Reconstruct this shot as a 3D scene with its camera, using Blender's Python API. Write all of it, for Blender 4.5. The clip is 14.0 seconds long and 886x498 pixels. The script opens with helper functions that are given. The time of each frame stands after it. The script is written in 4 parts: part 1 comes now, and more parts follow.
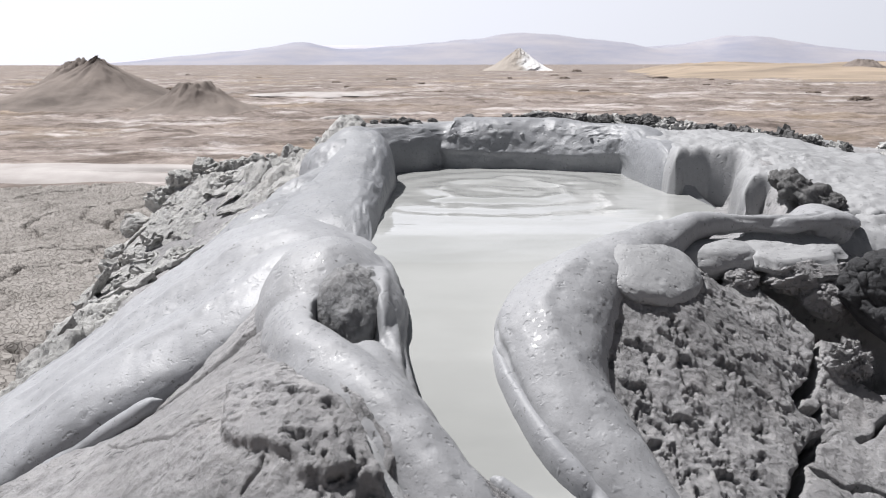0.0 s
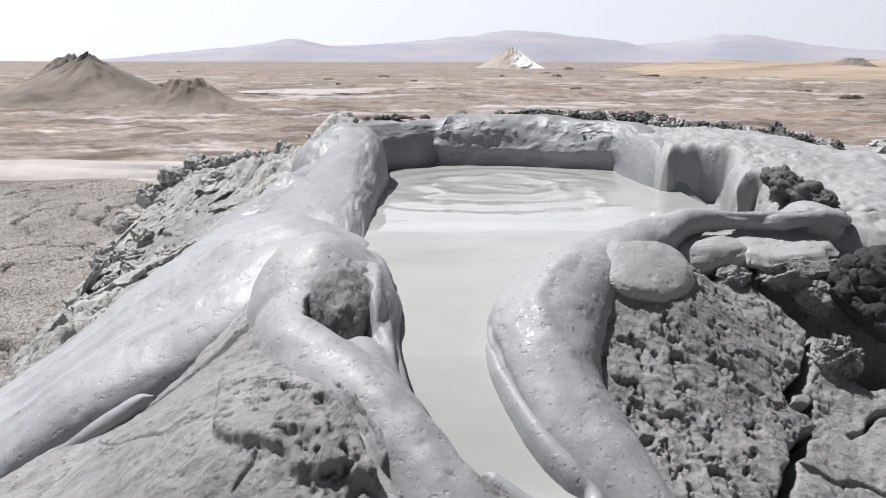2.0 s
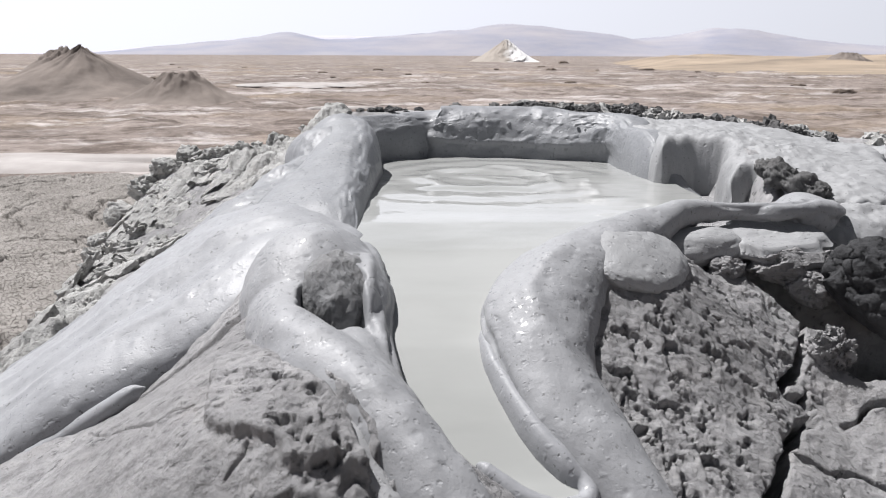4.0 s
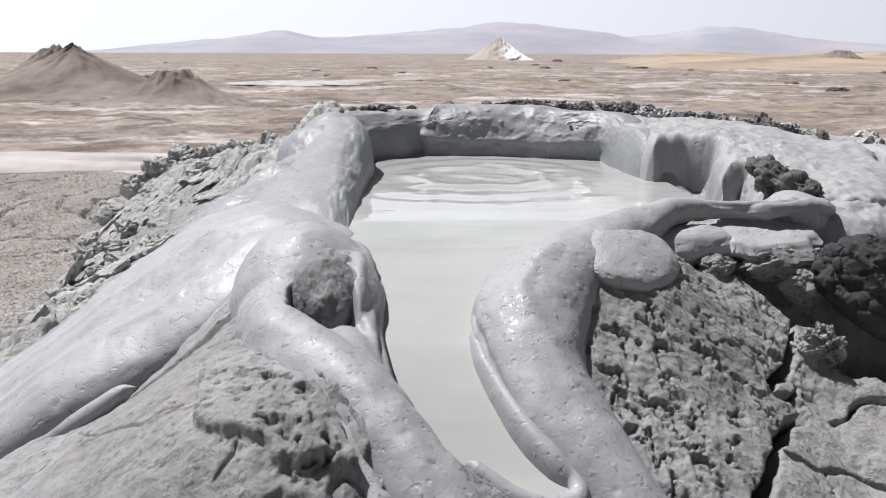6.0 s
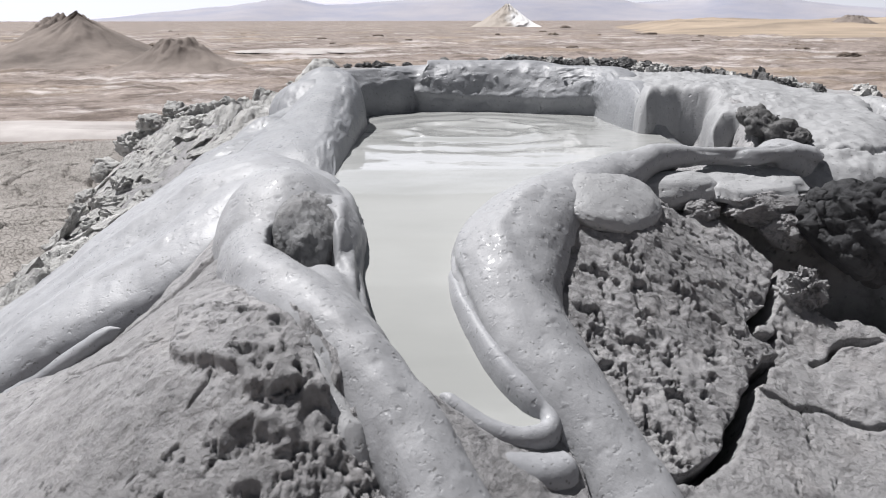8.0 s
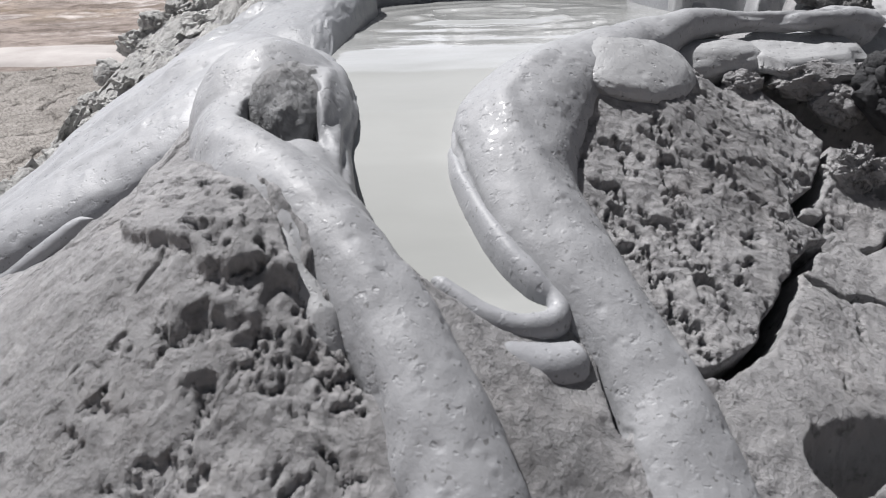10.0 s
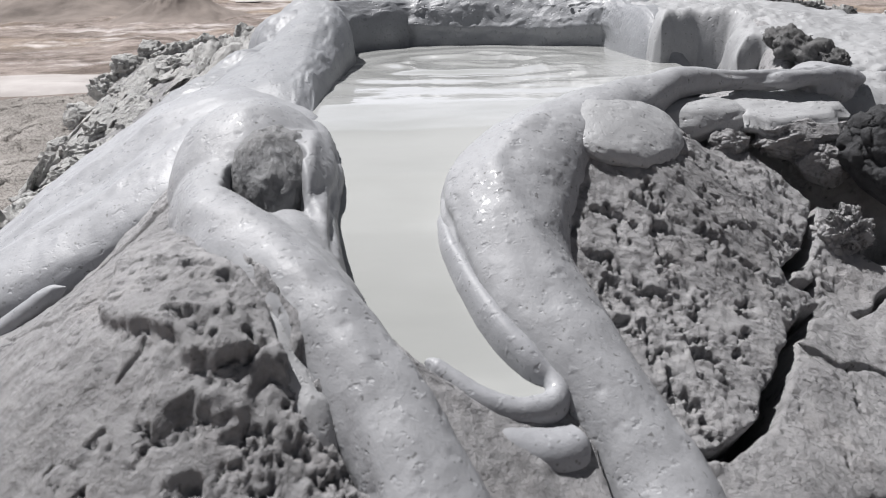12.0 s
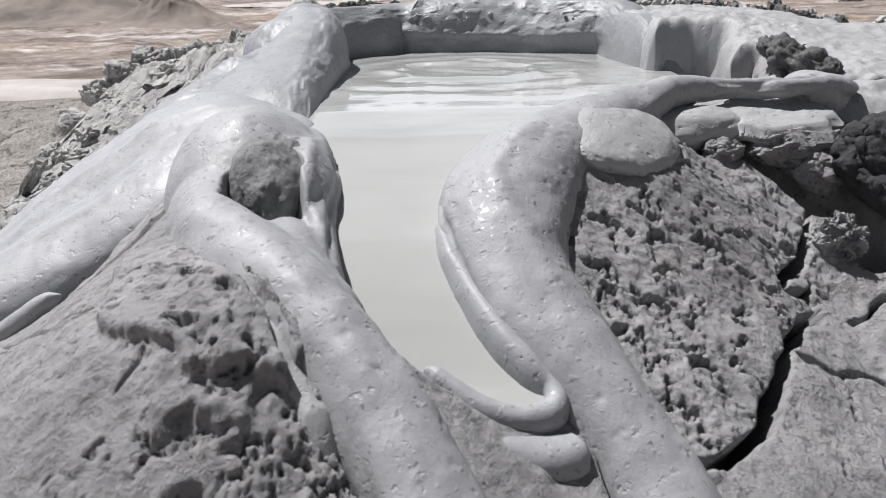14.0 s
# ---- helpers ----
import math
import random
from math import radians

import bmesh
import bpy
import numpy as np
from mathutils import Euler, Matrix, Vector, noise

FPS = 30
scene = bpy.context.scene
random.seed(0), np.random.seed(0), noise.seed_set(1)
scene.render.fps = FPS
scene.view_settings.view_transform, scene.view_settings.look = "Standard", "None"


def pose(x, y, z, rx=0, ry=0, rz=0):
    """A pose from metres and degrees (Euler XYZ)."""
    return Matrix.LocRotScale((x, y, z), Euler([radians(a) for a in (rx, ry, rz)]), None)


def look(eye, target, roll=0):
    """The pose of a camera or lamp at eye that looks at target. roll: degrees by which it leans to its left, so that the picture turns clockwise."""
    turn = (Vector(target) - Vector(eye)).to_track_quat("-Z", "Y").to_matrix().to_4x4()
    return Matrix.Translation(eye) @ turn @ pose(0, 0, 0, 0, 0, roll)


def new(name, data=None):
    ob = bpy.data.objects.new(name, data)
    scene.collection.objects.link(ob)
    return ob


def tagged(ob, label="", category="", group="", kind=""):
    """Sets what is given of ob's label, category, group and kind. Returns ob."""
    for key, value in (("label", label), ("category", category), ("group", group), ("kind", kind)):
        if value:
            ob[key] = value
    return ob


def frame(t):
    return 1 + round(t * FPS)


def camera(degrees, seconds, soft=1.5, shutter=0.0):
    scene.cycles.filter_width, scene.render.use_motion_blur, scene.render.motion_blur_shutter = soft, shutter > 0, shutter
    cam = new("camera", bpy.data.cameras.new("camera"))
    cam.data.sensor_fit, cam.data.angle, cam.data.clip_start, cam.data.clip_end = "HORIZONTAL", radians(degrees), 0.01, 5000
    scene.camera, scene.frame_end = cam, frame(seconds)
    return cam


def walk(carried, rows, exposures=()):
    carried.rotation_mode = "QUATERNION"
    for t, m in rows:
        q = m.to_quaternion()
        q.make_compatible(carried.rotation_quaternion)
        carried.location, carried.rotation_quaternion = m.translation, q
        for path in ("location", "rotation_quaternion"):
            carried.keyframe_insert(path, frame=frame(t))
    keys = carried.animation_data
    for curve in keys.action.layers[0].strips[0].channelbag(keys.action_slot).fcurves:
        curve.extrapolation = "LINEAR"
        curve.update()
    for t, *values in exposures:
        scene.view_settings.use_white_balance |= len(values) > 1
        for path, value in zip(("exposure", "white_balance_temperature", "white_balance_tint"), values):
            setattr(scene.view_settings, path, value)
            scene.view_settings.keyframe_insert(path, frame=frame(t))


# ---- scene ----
cam = camera(58.2, 14.0, soft=1.0)
cam.data.dof.use_dof, cam.data.dof.focus_distance, cam.data.dof.aperture_fstop = True, 1.6, 15.0
PATH = [
    (0, (0.0, 0.034, 0.271), (-0.001, 1.982, -0.182), -0.1),
    (0.5, (-0.002, 0.036, 0.27), (0.005, 1.984, -0.184), -0.0),
    (1, (-0.001, 0.035, 0.27), (0.014, 1.983, -0.186), -0.0),
    (1.5, (-0.003, 0.036, 0.269), (0.015, 1.983, -0.188), 0.0),
    (2, (-0.001, 0.035, 0.269), (0.018, 1.981, -0.19), 0.1),
    (2.5, (0.001, 0.037, 0.267), (0.022, 1.983, -0.194), 0.1),
    (3, (0.0, 0.039, 0.265), (0.024, 1.984, -0.201), 0.1),
    (5.5, (0.003, 0.039, 0.263), (0.049, 1.981, -0.215), 0.3),
    (6, (0.005, 0.039, 0.264), (0.052, 1.98, -0.214), 0.2),
    (6.5, (0.003, 0.04, 0.262), (0.054, 1.981, -0.217), 0.3),
    (7, (0.013, 0.036, 0.267), (0.069, 1.977, -0.214), 0.2),
    (7.5, (0.016, 0.032, 0.26), (0.074, 1.971, -0.225), 0.4),
    (8, (0.038, 0.025, 0.233), (0.066, 1.947, -0.32), -0.1),
    (8.2, (0.05, 0.025, 0.217), (0.054, 1.937, -0.371), -0.4),
    (10.3, (0.079, 0.126, 0.155), (0.01, 1.983, -0.585), -1.8),
    (10.5, (0.076, 0.134, 0.166), (0.034, 2.005, -0.539), -1.1),
    (11, (0.057, 0.15, 0.186), (0.037, 2.035, -0.483), -1.5),
    (11.5, (0.054, 0.153, 0.187), (0.048, 2.035, -0.487), -1.4),
    (12, (0.06, 0.147, 0.188), (0.066, 2.03, -0.486), -1.3),
    (12.5, (0.061, 0.15, 0.184), (0.073, 2.033, -0.491), -1.6),
    (13, (0.06, 0.15, 0.185), (0.078, 2.031, -0.494), -1.2),
    (13.5, (0.056, 0.151, 0.187), (0.079, 2.035, -0.483), -1.1),
    (14, (0.053, 0.148, 0.19), (0.082, 2.036, -0.471), -1.0),
]
walk(cam, [(t, look(eye, target, roll)) for t, eye, target, roll in PATH])

# ---------------------------------------------------------------- world and sun
world = bpy.data.worlds.new("hazy_sky")
scene.world = world
world.use_nodes = True
wn, wl = world.node_tree.nodes, world.node_tree.links
sky = wn.new("ShaderNodeTexSky")
sky.sky_type, sky.sun_disc = "NISHITA", False
SUN_EL, SUN_AZ = radians(62), radians(-52)          # azimuth from +y towards +x
sky.sun_elevation, sky.sun_rotation = SUN_EL, SUN_AZ
sky.air_density, sky.dust_density, sky.ozone_density = 1.0, 0.6, 1.0
wn["Background"].inputs["Strength"].default_value = 0.07
soft_sky = wn.new("ShaderNodeHueSaturation")          # dusty air: little colour
soft_sky.inputs["Saturation"].default_value, soft_sky.inputs["Value"].default_value = 0.42, 0.245
wl.new(sky.outputs["Color"], soft_sky.inputs["Color"])
way = wn.new("ShaderNodeTexCoord")
split = wn.new("ShaderNodeSeparateXYZ")
wl.new(way.outputs["Generated"], split.inputs[0])
haze = wn.new("ShaderNodeMapRange")                    # haze thickens towards the horizon
haze.inputs["From Min"].default_value, haze.inputs["From Max"].default_value = 0.1, 0.48
haze.inputs["To Min"].default_value, haze.inputs["To Max"].default_value = 0.92, 0.0
haze.interpolation_type = "SMOOTHSTEP"
wl.new(split.outputs["Z"], haze.inputs["Value"])
air = wn.new("ShaderNodeMix")
air.data_type = "RGBA"
sunward = wn.new("ShaderNodeVectorMath")             # the haze glows towards the sun
sunward.operation = "DOT_PRODUCT"
sunward.inputs[1].default_value = (math.sin(SUN_AZ), math.cos(SUN_AZ), 0.9)
wl.new(way.outputs["Generated"], sunward.inputs[0])
glow = wn.new("ShaderNodeMapRange")
glow.inputs["From Min"].default_value, glow.inputs["From Max"].default_value = -0.6, 1.2
glow.inputs["To Min"].default_value, glow.inputs["To Max"].default_value = 0.55, 1.35
wl.new(sunward.outputs["Value"], glow.inputs["Value"])
dust = wn.new("ShaderNodeVectorMath")
dust.operation = "SCALE"
dust.inputs[0].default_value = (8.7, 8.9, 9.85)
wl.new(glow.outputs["Result"], dust.inputs["Scale"])
wl.new(dust.outputs[0], air.inputs["B"])
wl.new(haze.outputs["Result"], air.inputs["Factor"])
wl.new(soft_sky.outputs["Color"], air.inputs["A"])
wl.new(air.outputs["Result"], wn["Background"].inputs["Color"])

sun = new("sun", bpy.data.lights.new("sun", "SUN"))
sun.data.energy, sun.data.angle, sun.data.color = 5.0, radians(0.6), (1.0, 0.984, 0.992)
to_sun = Vector((math.sin(SUN_AZ) * math.cos(SUN_EL), math.cos(SUN_AZ) * math.cos(SUN_EL), math.sin(SUN_EL)))
sun.matrix_world = look(to_sun * 50, (0, 0, 0))
scene.view_settings.exposure = 0.52


# ---------------------------------------------------------------- materials
def material(name):
    m = bpy.data.materials.new(name)
    m.use_nodes = True
    nt = m.node_tree
    return m, nt, nt.nodes["Principled BSDF"]


def noise_node(nt, scale, detail=6.0, rough=0.55, stretch=None, kind="noise"):
    """A noise texture in world metres; stretch scales its axes."""
    geo = nt.nodes.new("ShaderNodeNewGeometry")
    src = geo.outputs["Position"]
    if stretch:
        mp = nt.nodes.new("ShaderNodeMapping")
        mp.inputs["Scale"].default_value = stretch
        nt.links.new(src, mp.inputs["Vector"])
        src = mp.outputs["Vector"]
    if kind == "noise":
        t = nt.nodes.new("ShaderNodeTexNoise")
        t.inputs["Detail"].default_value, t.inputs["Roughness"].default_value = detail, rough
    else:
        t = nt.nodes.new("ShaderNodeTexVoronoi")
        t.feature = kind
    t.inputs["Scale"].default_value = scale
    nt.links.new(src, t.inputs["Vector"])
    return t.outputs[0]


def ramp(nt, value, stops):
    r = nt.nodes.new("ShaderNodeValToRGB")
    r.color_ramp.elements.remove(r.color_ramp.elements[1])
    for n, (at, col) in enumerate(stops):
        e = r.color_ramp.elements[0] if n == 0 else r.color_ramp.elements.new(at)
        e.position = at
        e.color = (*col, 1) if len(col) == 3 else col
    nt.links.new(value, r.inputs["Fac"])
    return r.outputs["Color"]


def mix(nt, fac, a, b, mode="MIX"):
    m = nt.nodes.new("ShaderNodeMix")
    m.data_type, m.blend_type = "RGBA", mode
    for sock, v in ((m.inputs["Factor"], fac), (m.inputs["A"], a), (m.inputs["B"], b)):
        if isinstance(v, (int, float)):
            sock.default_value = v
        elif isinstance(v, tuple):
            sock.default_value = (*v, 1)
        else:
            nt.links.new(v, sock)
    return m.outputs["Result"]


def math_node(nt, op, a, b=0.0):
    m = nt.nodes.new("ShaderNodeMath")
    m.operation = op
    for sock, v in zip(m.inputs, (a, b)):
        if isinstance(v, (int, float)):
            sock.default_value = v
        else:
            nt.links.new(v, sock)
    return m.outputs[0]


def bump(nt, bsdf, layers):
    """layers: (height, strength, metres), laid on one another."""
    last = None
    for height, strength, dist in layers:
        b = nt.nodes.new("ShaderNodeBump")
        b.inputs["Strength"].default_value, b.inputs["Distance"].default_value = strength, dist
        nt.links.new(height, b.inputs["Height"])
        if last:
            nt.links.new(last, b.inputs["Normal"])
        last = b.outputs["Normal"]
    nt.links.new(last, bsdf.inputs["Normal"])


G1, G3 = (0, 0, 0), (1, 1, 1)


def wet_mud_material(name, tone=(0.27, 0.274, 0.278), gloss=0.4, pimples=1.0):
    m, nt, b = material(name)
    big = noise_node(nt, 7.0, 5)
    fine = noise_node(nt, 90.0, 8, 0.62)
    col = ramp(nt, big, [(0.3, tuple(0.95 * c for c in tone)), (0.7, tuple(1.05 * c for c in tone))])
    speck = ramp(nt, noise_node(nt, 160.0, 2), [(0.27, (0.42, 0.41, 0.4)), (0.34, G3)])
    col = mix(nt, 0.9, col, speck, "MULTIPLY")
    grain = ramp(nt, fine, [(0.3, (0.93, 0.93, 0.93)), (0.7, (1.05, 1.05, 1.05))])
    nt.links.new(mix(nt, 1.0, col, grain, "MULTIPLY"), b.inputs["Base Color"])
    sheen = ramp(nt, noise_node(nt, 11.0, 3), [(0.38, (gloss,) * 3), (0.64, (gloss + 0.1,) * 3)])
    wetspot = ramp(nt, noise_node(nt, 150.0, 3, 0.6), [(0.57, G1), (0.66, G3)])
    wetspot = math_node(nt, "MULTIPLY", wetspot, ramp(nt, noise_node(nt, 6.0, 2), [(0.44, G1), (0.56, G3)]))
    rough = mix(nt, wetspot, sheen, (0.12, 0.12, 0.12))
    nt.links.new(rough, b.inputs["Roughness"])
    b.inputs["Specular IOR Level"].default_value = 0.5
    dents = ramp(nt, noise_node(nt, 85.0, 2.5, 0.55, (1, 1.4, 1)), [(0.25, G1), (0.38, G3)])
    grit = ramp(nt, noise_node(nt, 260.0, 3, 0.6), [(0.35, G1), (0.75, G3)])
    knots = ramp(nt, noise_node(nt, 120.0, 1.0), [(0.66, G1), (0.8, G3)])
    bump(nt, b, [(noise_node(nt, 40.0, 2, 0.5), 0.3, 0.003), (knots, 0.3 * pimples, 0.0016), (dents, 0.45 * pimples, 0.0018), (grit, 0.3 * pimples, 0.0006)])
    return m


def dry_mud_material(name, tone=(0.30, 0.292, 0.28), dark=0.72, lift=1.0, specks=0.95):
    m, nt, b = material(name)
    big = noise_node(nt, 5.0, 6)
    mid = noise_node(nt, 36.0, 8, 0.65)
    col = ramp(nt, big, [(0.3, tuple(dark * c for c in tone)), (0.62, tone), (0.8, tuple(1.15 * c for c in tone))])
    col = mix(nt, 0.8, col, ramp(nt, mid, [(0.28, (0.55, 0.55, 0.55)), (0.5, G3), (0.75, (1.12, 1.11, 1.09))]), "MULTIPLY")
    col = mix(nt, 0.1, col, ramp(nt, noise_node(nt, 14.0, 3), [(0.55, (1, 1, 1)), (0.75, (1.1, 0.95, 0.84))]), "MULTIPLY")
    # dark specks put the shade of small pits into the colour
    pit_shade = ramp(nt, noise_node(nt, 62.0, 4, 0.6, (1, 1.7, 1)), [(0.33, (0.34, 0.34, 0.35)), (0.42, G3)])
    col = mix(nt, ramp(nt, noise_node(nt, 9.0, 3), [(0.4, (0.3 * specks,) * 3), (0.6, (specks,) * 3)]), col, pit_shade, "MULTIPLY")
    nt.links.new(col, b.inputs["Base Color"])
    b.inputs["Roughness"].default_value = 0.92
    b.inputs["Specular IOR Level"].default_value = 0.2
    holes = ramp(nt, noise_node(nt, 70.0, 3, 0.6, (1, 1.5, 1)), [(0.26, G1), (0.33, G3)])
    bump(nt, b, [(mid, 0.9 * lift, 0.010), (holes, 0.7 * lift, 0.004), (noise_node(nt, 240.0, 6, 0.75), 0.8 * lift, 0.003)])
    return m


WET = wet_mud_material("wet_grey_mud", (0.275, 0.279, 0.289), 0.57)
WET_FINE = wet_mud_material("wet_grey_mud_smooth", (0.276, 0.281, 0.294), 0.53, 0.9)
RIM_WET = wet_mud_material("glistening_rim_mud", (0.225, 0.231, 0.243), 0.48, 1.8)
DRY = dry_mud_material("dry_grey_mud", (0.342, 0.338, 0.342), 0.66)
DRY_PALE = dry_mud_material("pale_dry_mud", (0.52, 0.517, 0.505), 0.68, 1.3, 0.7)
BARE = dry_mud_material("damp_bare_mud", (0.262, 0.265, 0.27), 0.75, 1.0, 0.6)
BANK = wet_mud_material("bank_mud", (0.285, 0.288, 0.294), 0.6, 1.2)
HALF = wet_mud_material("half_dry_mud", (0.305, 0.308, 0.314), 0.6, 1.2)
# boulder mud: damp, with its shaded side put into the near-black colour
SHADE_DAMP = dry_mud_material("shade_dark_damp_mud", (0.085, 0.086, 0.09), 0.5)
DRY_DARK = dry_mud_material("dark_grey_mud", (0.15, 0.149, 0.149), 0.5)

# liquid mud in the pool
LIQUID, nt, b = material("liquid_mud")
swirl = noise_node(nt, 3.2, 4, 0.5, (1, 2.2, 1))
nt.links.new(ramp(nt, swirl, [(0.35, (0.35, 0.356, 0.344)), (0.65, (0.405, 0.41, 0.4))]), b.inputs["Base Color"])
nt.links.new(ramp(nt, noise_node(nt, 9.0, 5, 0.5, (1, 3, 1)), [(0.4, (0.02,) * 3), (0.7, (0.07,) * 3)]), b.inputs["Roughness"])
b.inputs["Specular IOR Level"].default_value = 1.0
bump(nt, b, [(noise_node(nt, 9.0, 3, 0.5, (1, 2.0, 1)), 0.1, 0.01), (noise_node(nt, 26.0, 3, 0.5, (0.5, 1.6, 1)), 0.05, 0.003)])

# the plain: brown soil, scrub, salt
PLAIN, nt, b = material("salt_plain_soil")
soil = ramp(nt, noise_node(nt, 0.16, 9, 0.65, (0.7, 1, 1)), [(0.3, (0.155, 0.13, 0.117)), (0.5, (0.245, 0.208, 0.188)), (0.7, (0.33, 0.287, 0.262))])
scrub = ramp(nt, noise_node(nt, 0.5, 9, 0.72, (0.7, 1, 1)), [(0.5, G1), (0.58, G3)])
soil = mix(nt, math_node(nt, "MULTIPLY", scrub, 0.85), soil, (0.11, 0.088, 0.076))
tan = ramp(nt, noise_node(nt, 0.07, 6, 0.55), [(0.52, G1), (0.66, G3)])
soil = mix(nt, math_node(nt, "MULTIPLY", tan, 0.45), soil, (0.31, 0.24, 0.165))
salt = ramp(nt, noise_node(nt, 0.2, 10, 0.7, (0.6, 1, 1)), [(0.54, G1), (0.6, G3)])
soil = mix(nt, math_node(nt, "MULTIPLY", salt, 0.62), soil, (0.52, 0.487, 0.475))
soil = mix(nt, 0.8, soil, ramp(nt, noise_node(nt, 2.2, 10, 0.75), [(0.32, (0.42, 0.41, 0.4)), (0.66, (1.35, 1.35, 1.35))]), "MULTIPLY")
nt.links.new(soil, b.inputs["Base Color"])
b.inputs["Roughness"].default_value = 0.95
b.inputs["Specular IOR Level"].default_value = 0.1
bump(nt, b, [(noise_node(nt, 1.2, 9, 0.7), 0.6, 0.15)])


def plain_earth(name, low, high, scale, rough=0.95, relief=0.05, stretch=None):
    m, nt, b = material(name)
    n = noise_node(nt, scale, 9, 0.62, stretch)
    nt.links.new(ramp(nt, n, [(0.32, low), (0.68, high)]), b.inputs["Base Color"])
    b.inputs["Roughness"].default_value = rough
    b.inputs["Specular IOR Level"].default_value = 0.1
    bump(nt, b, [(noise_node(nt, scale * 4, 8, 0.7, stretch), 0.7, relief)])
    return m


CONE = plain_earth("brown_cone_mud", (0.125, 0.107, 0.097), (0.25, 0.215, 0.192), 0.3, relief=0.1, stretch=(1, 1, 0.7))
# white mud has run down one side of the far cone
ASH, nt, b = material("white_cone_mud")
geo = nt.nodes.new("ShaderNodeNewGeometry")
parts_ = nt.nodes.new("ShaderNodeSeparateXYZ")
nt.links.new(geo.outputs["Position"], parts_.inputs[0])
side_ = math_node(nt, "MULTIPLY", math_node(nt, "SUBTRACT", parts_.outputs["X"], 32.0), 0.06)
side_ = math_node(nt, "ADD", side_, noise_node(nt, 0.25, 7, 0.65, (1, 1, 0.35)))
nt.links.new(ramp(nt, side_, [(0.42, (0.33, 0.295, 0.26)), (0.58, (0.47, 0.45, 0.43)), (0.75, (0.72, 0.71, 0.71))]), b.inputs["Base Color"])
b.inputs["Roughness"].default_value = 0.95
bump(nt, b, [(noise_node(nt, 0.8, 8, 0.7), 0.6, 0.3)])
SALT = plain_earth("white_salt_crust", (0.31, 0.285, 0.272), (0.45, 0.425, 0.412), 0.5, 0.9, 0.05)
STRAW = plain_earth("straw_hills", (0.2, 0.165, 0.132), (0.4, 0.325, 0.25), 0.07, relief=0.6, stretch=(0.5, 1, 1))
# both hill ranges carry the blue of distant haze in their base colours
HILL = plain_earth("haze_tinted_hills", (0.265, 0.275, 0.335), (0.37, 0.355, 0.378), 0.005, relief=4.0, stretch=(0.6, 1, 3))
HILL_FAR = plain_earth("haze_tinted_hills_far", (0.46, 0.46, 0.56), (0.52, 0.51, 0.60), 0.003, relief=3.0)
GULLY, nt, b = material("cracked_grey_flow")
base_ = ramp(nt, noise_node(nt, 0.9, 9, 0.65), [(0.32, (0.22, 0.205, 0.19)), (0.68, (0.345, 0.325, 0.305))])
wave = nt.nodes.new("ShaderNodeTexVoronoi")
wave.feature = "DISTANCE_TO_EDGE"
wave.inputs["Scale"].default_value = 15.0
warped = nt.nodes.new("ShaderNodeVectorMath")
geo = nt.nodes.new("ShaderNodeNewGeometry")
shift = nt.nodes.new("ShaderNodeTexNoise")
shift.inputs["Scale"].default_value = 5.0
nt.links.new(geo.outputs["Position"], shift.inputs["Vector"])
warped.operation = "MULTIPLY_ADD"
nt.links.new(shift.outputs["Color"], warped.inputs[0])
warped.inputs[1].default_value = (0.18, 0.18, 0.0)
nt.links.new(geo.outputs["Position"], warped.inputs[2])
nt.links.new(warped.outputs[0], wave.inputs["Vector"])
net = ramp(nt, wave.outputs["Distance"], [(0.02, (0.62, 0.61, 0.6)), (0.1, G3)])
nt.links.new(mix(nt, 0.85, base_, net, "MULTIPLY"), b.inputs["Base Color"])
b.inputs["Roughness"].default_value = 0.95
b.inputs["Specular IOR Level"].default_value = 0.1
bump(nt, b, [(net, 0.8, 0.03), (noise_node(nt, 12.0, 6, 0.7), 0.7, 0.03)])
SHRUB = plain_earth("dry_shrub", (0.14, 0.115, 0.098), (0.24, 0.2, 0.17), 2.0)



# ---------------------------------------------------------------- numeric helpers
def lattice(ix, iy, seed):
    h = (ix.astype(np.int64) * 374761393 + iy.astype(np.int64) * 668265263 + seed * 1442695041) & 0x7FFFFFFF
    h = ((h ^ (h >> 13)) * 1274126177) & 0x7FFFFFFF
    return ((h ^ (h >> 16)) & 0xFFFF) / 65535.0 * 2 - 1


def value_noise(x, y, seed=0):
    ix, iy = np.floor(x), np.floor(y)
    fx, fy = x - ix, y - iy
    fx, fy = fx * fx * fx * (fx * (fx * 6 - 15) + 10), fy * fy * fy * (fy * (fy * 6 - 15) + 10)
    a, b_ = lattice(ix, iy, seed), lattice(ix + 1, iy, seed)
    c, d = lattice(ix, iy + 1, seed), lattice(ix + 1, iy + 1, seed)
    return (a * (1 - fx) + b_ * fx) * (1 - fy) + (c * (1 - fx) + d * fx) * fy


def fbm(x, y, scale, octaves=4, gain=0.5, seed=0):
    x, y = np.asarray(x, float) * scale, np.asarray(y, float) * scale
    out, amp = 0, 1.0
    for o in range(octaves):
        out = out + amp * value_noise(x + 17.3 * o, y - 9.1 * o, seed + o)
        x, y, amp = x * 2.03 * 0.8 - y * 2.03 * 0.6, x * 2.03 * 0.6 + y * 2.03 * 0.8, amp * gain
    return out


def smooth01(v):
    v = np.clip(v, 0, 1)
    return v * v * (3 - 2 * v)


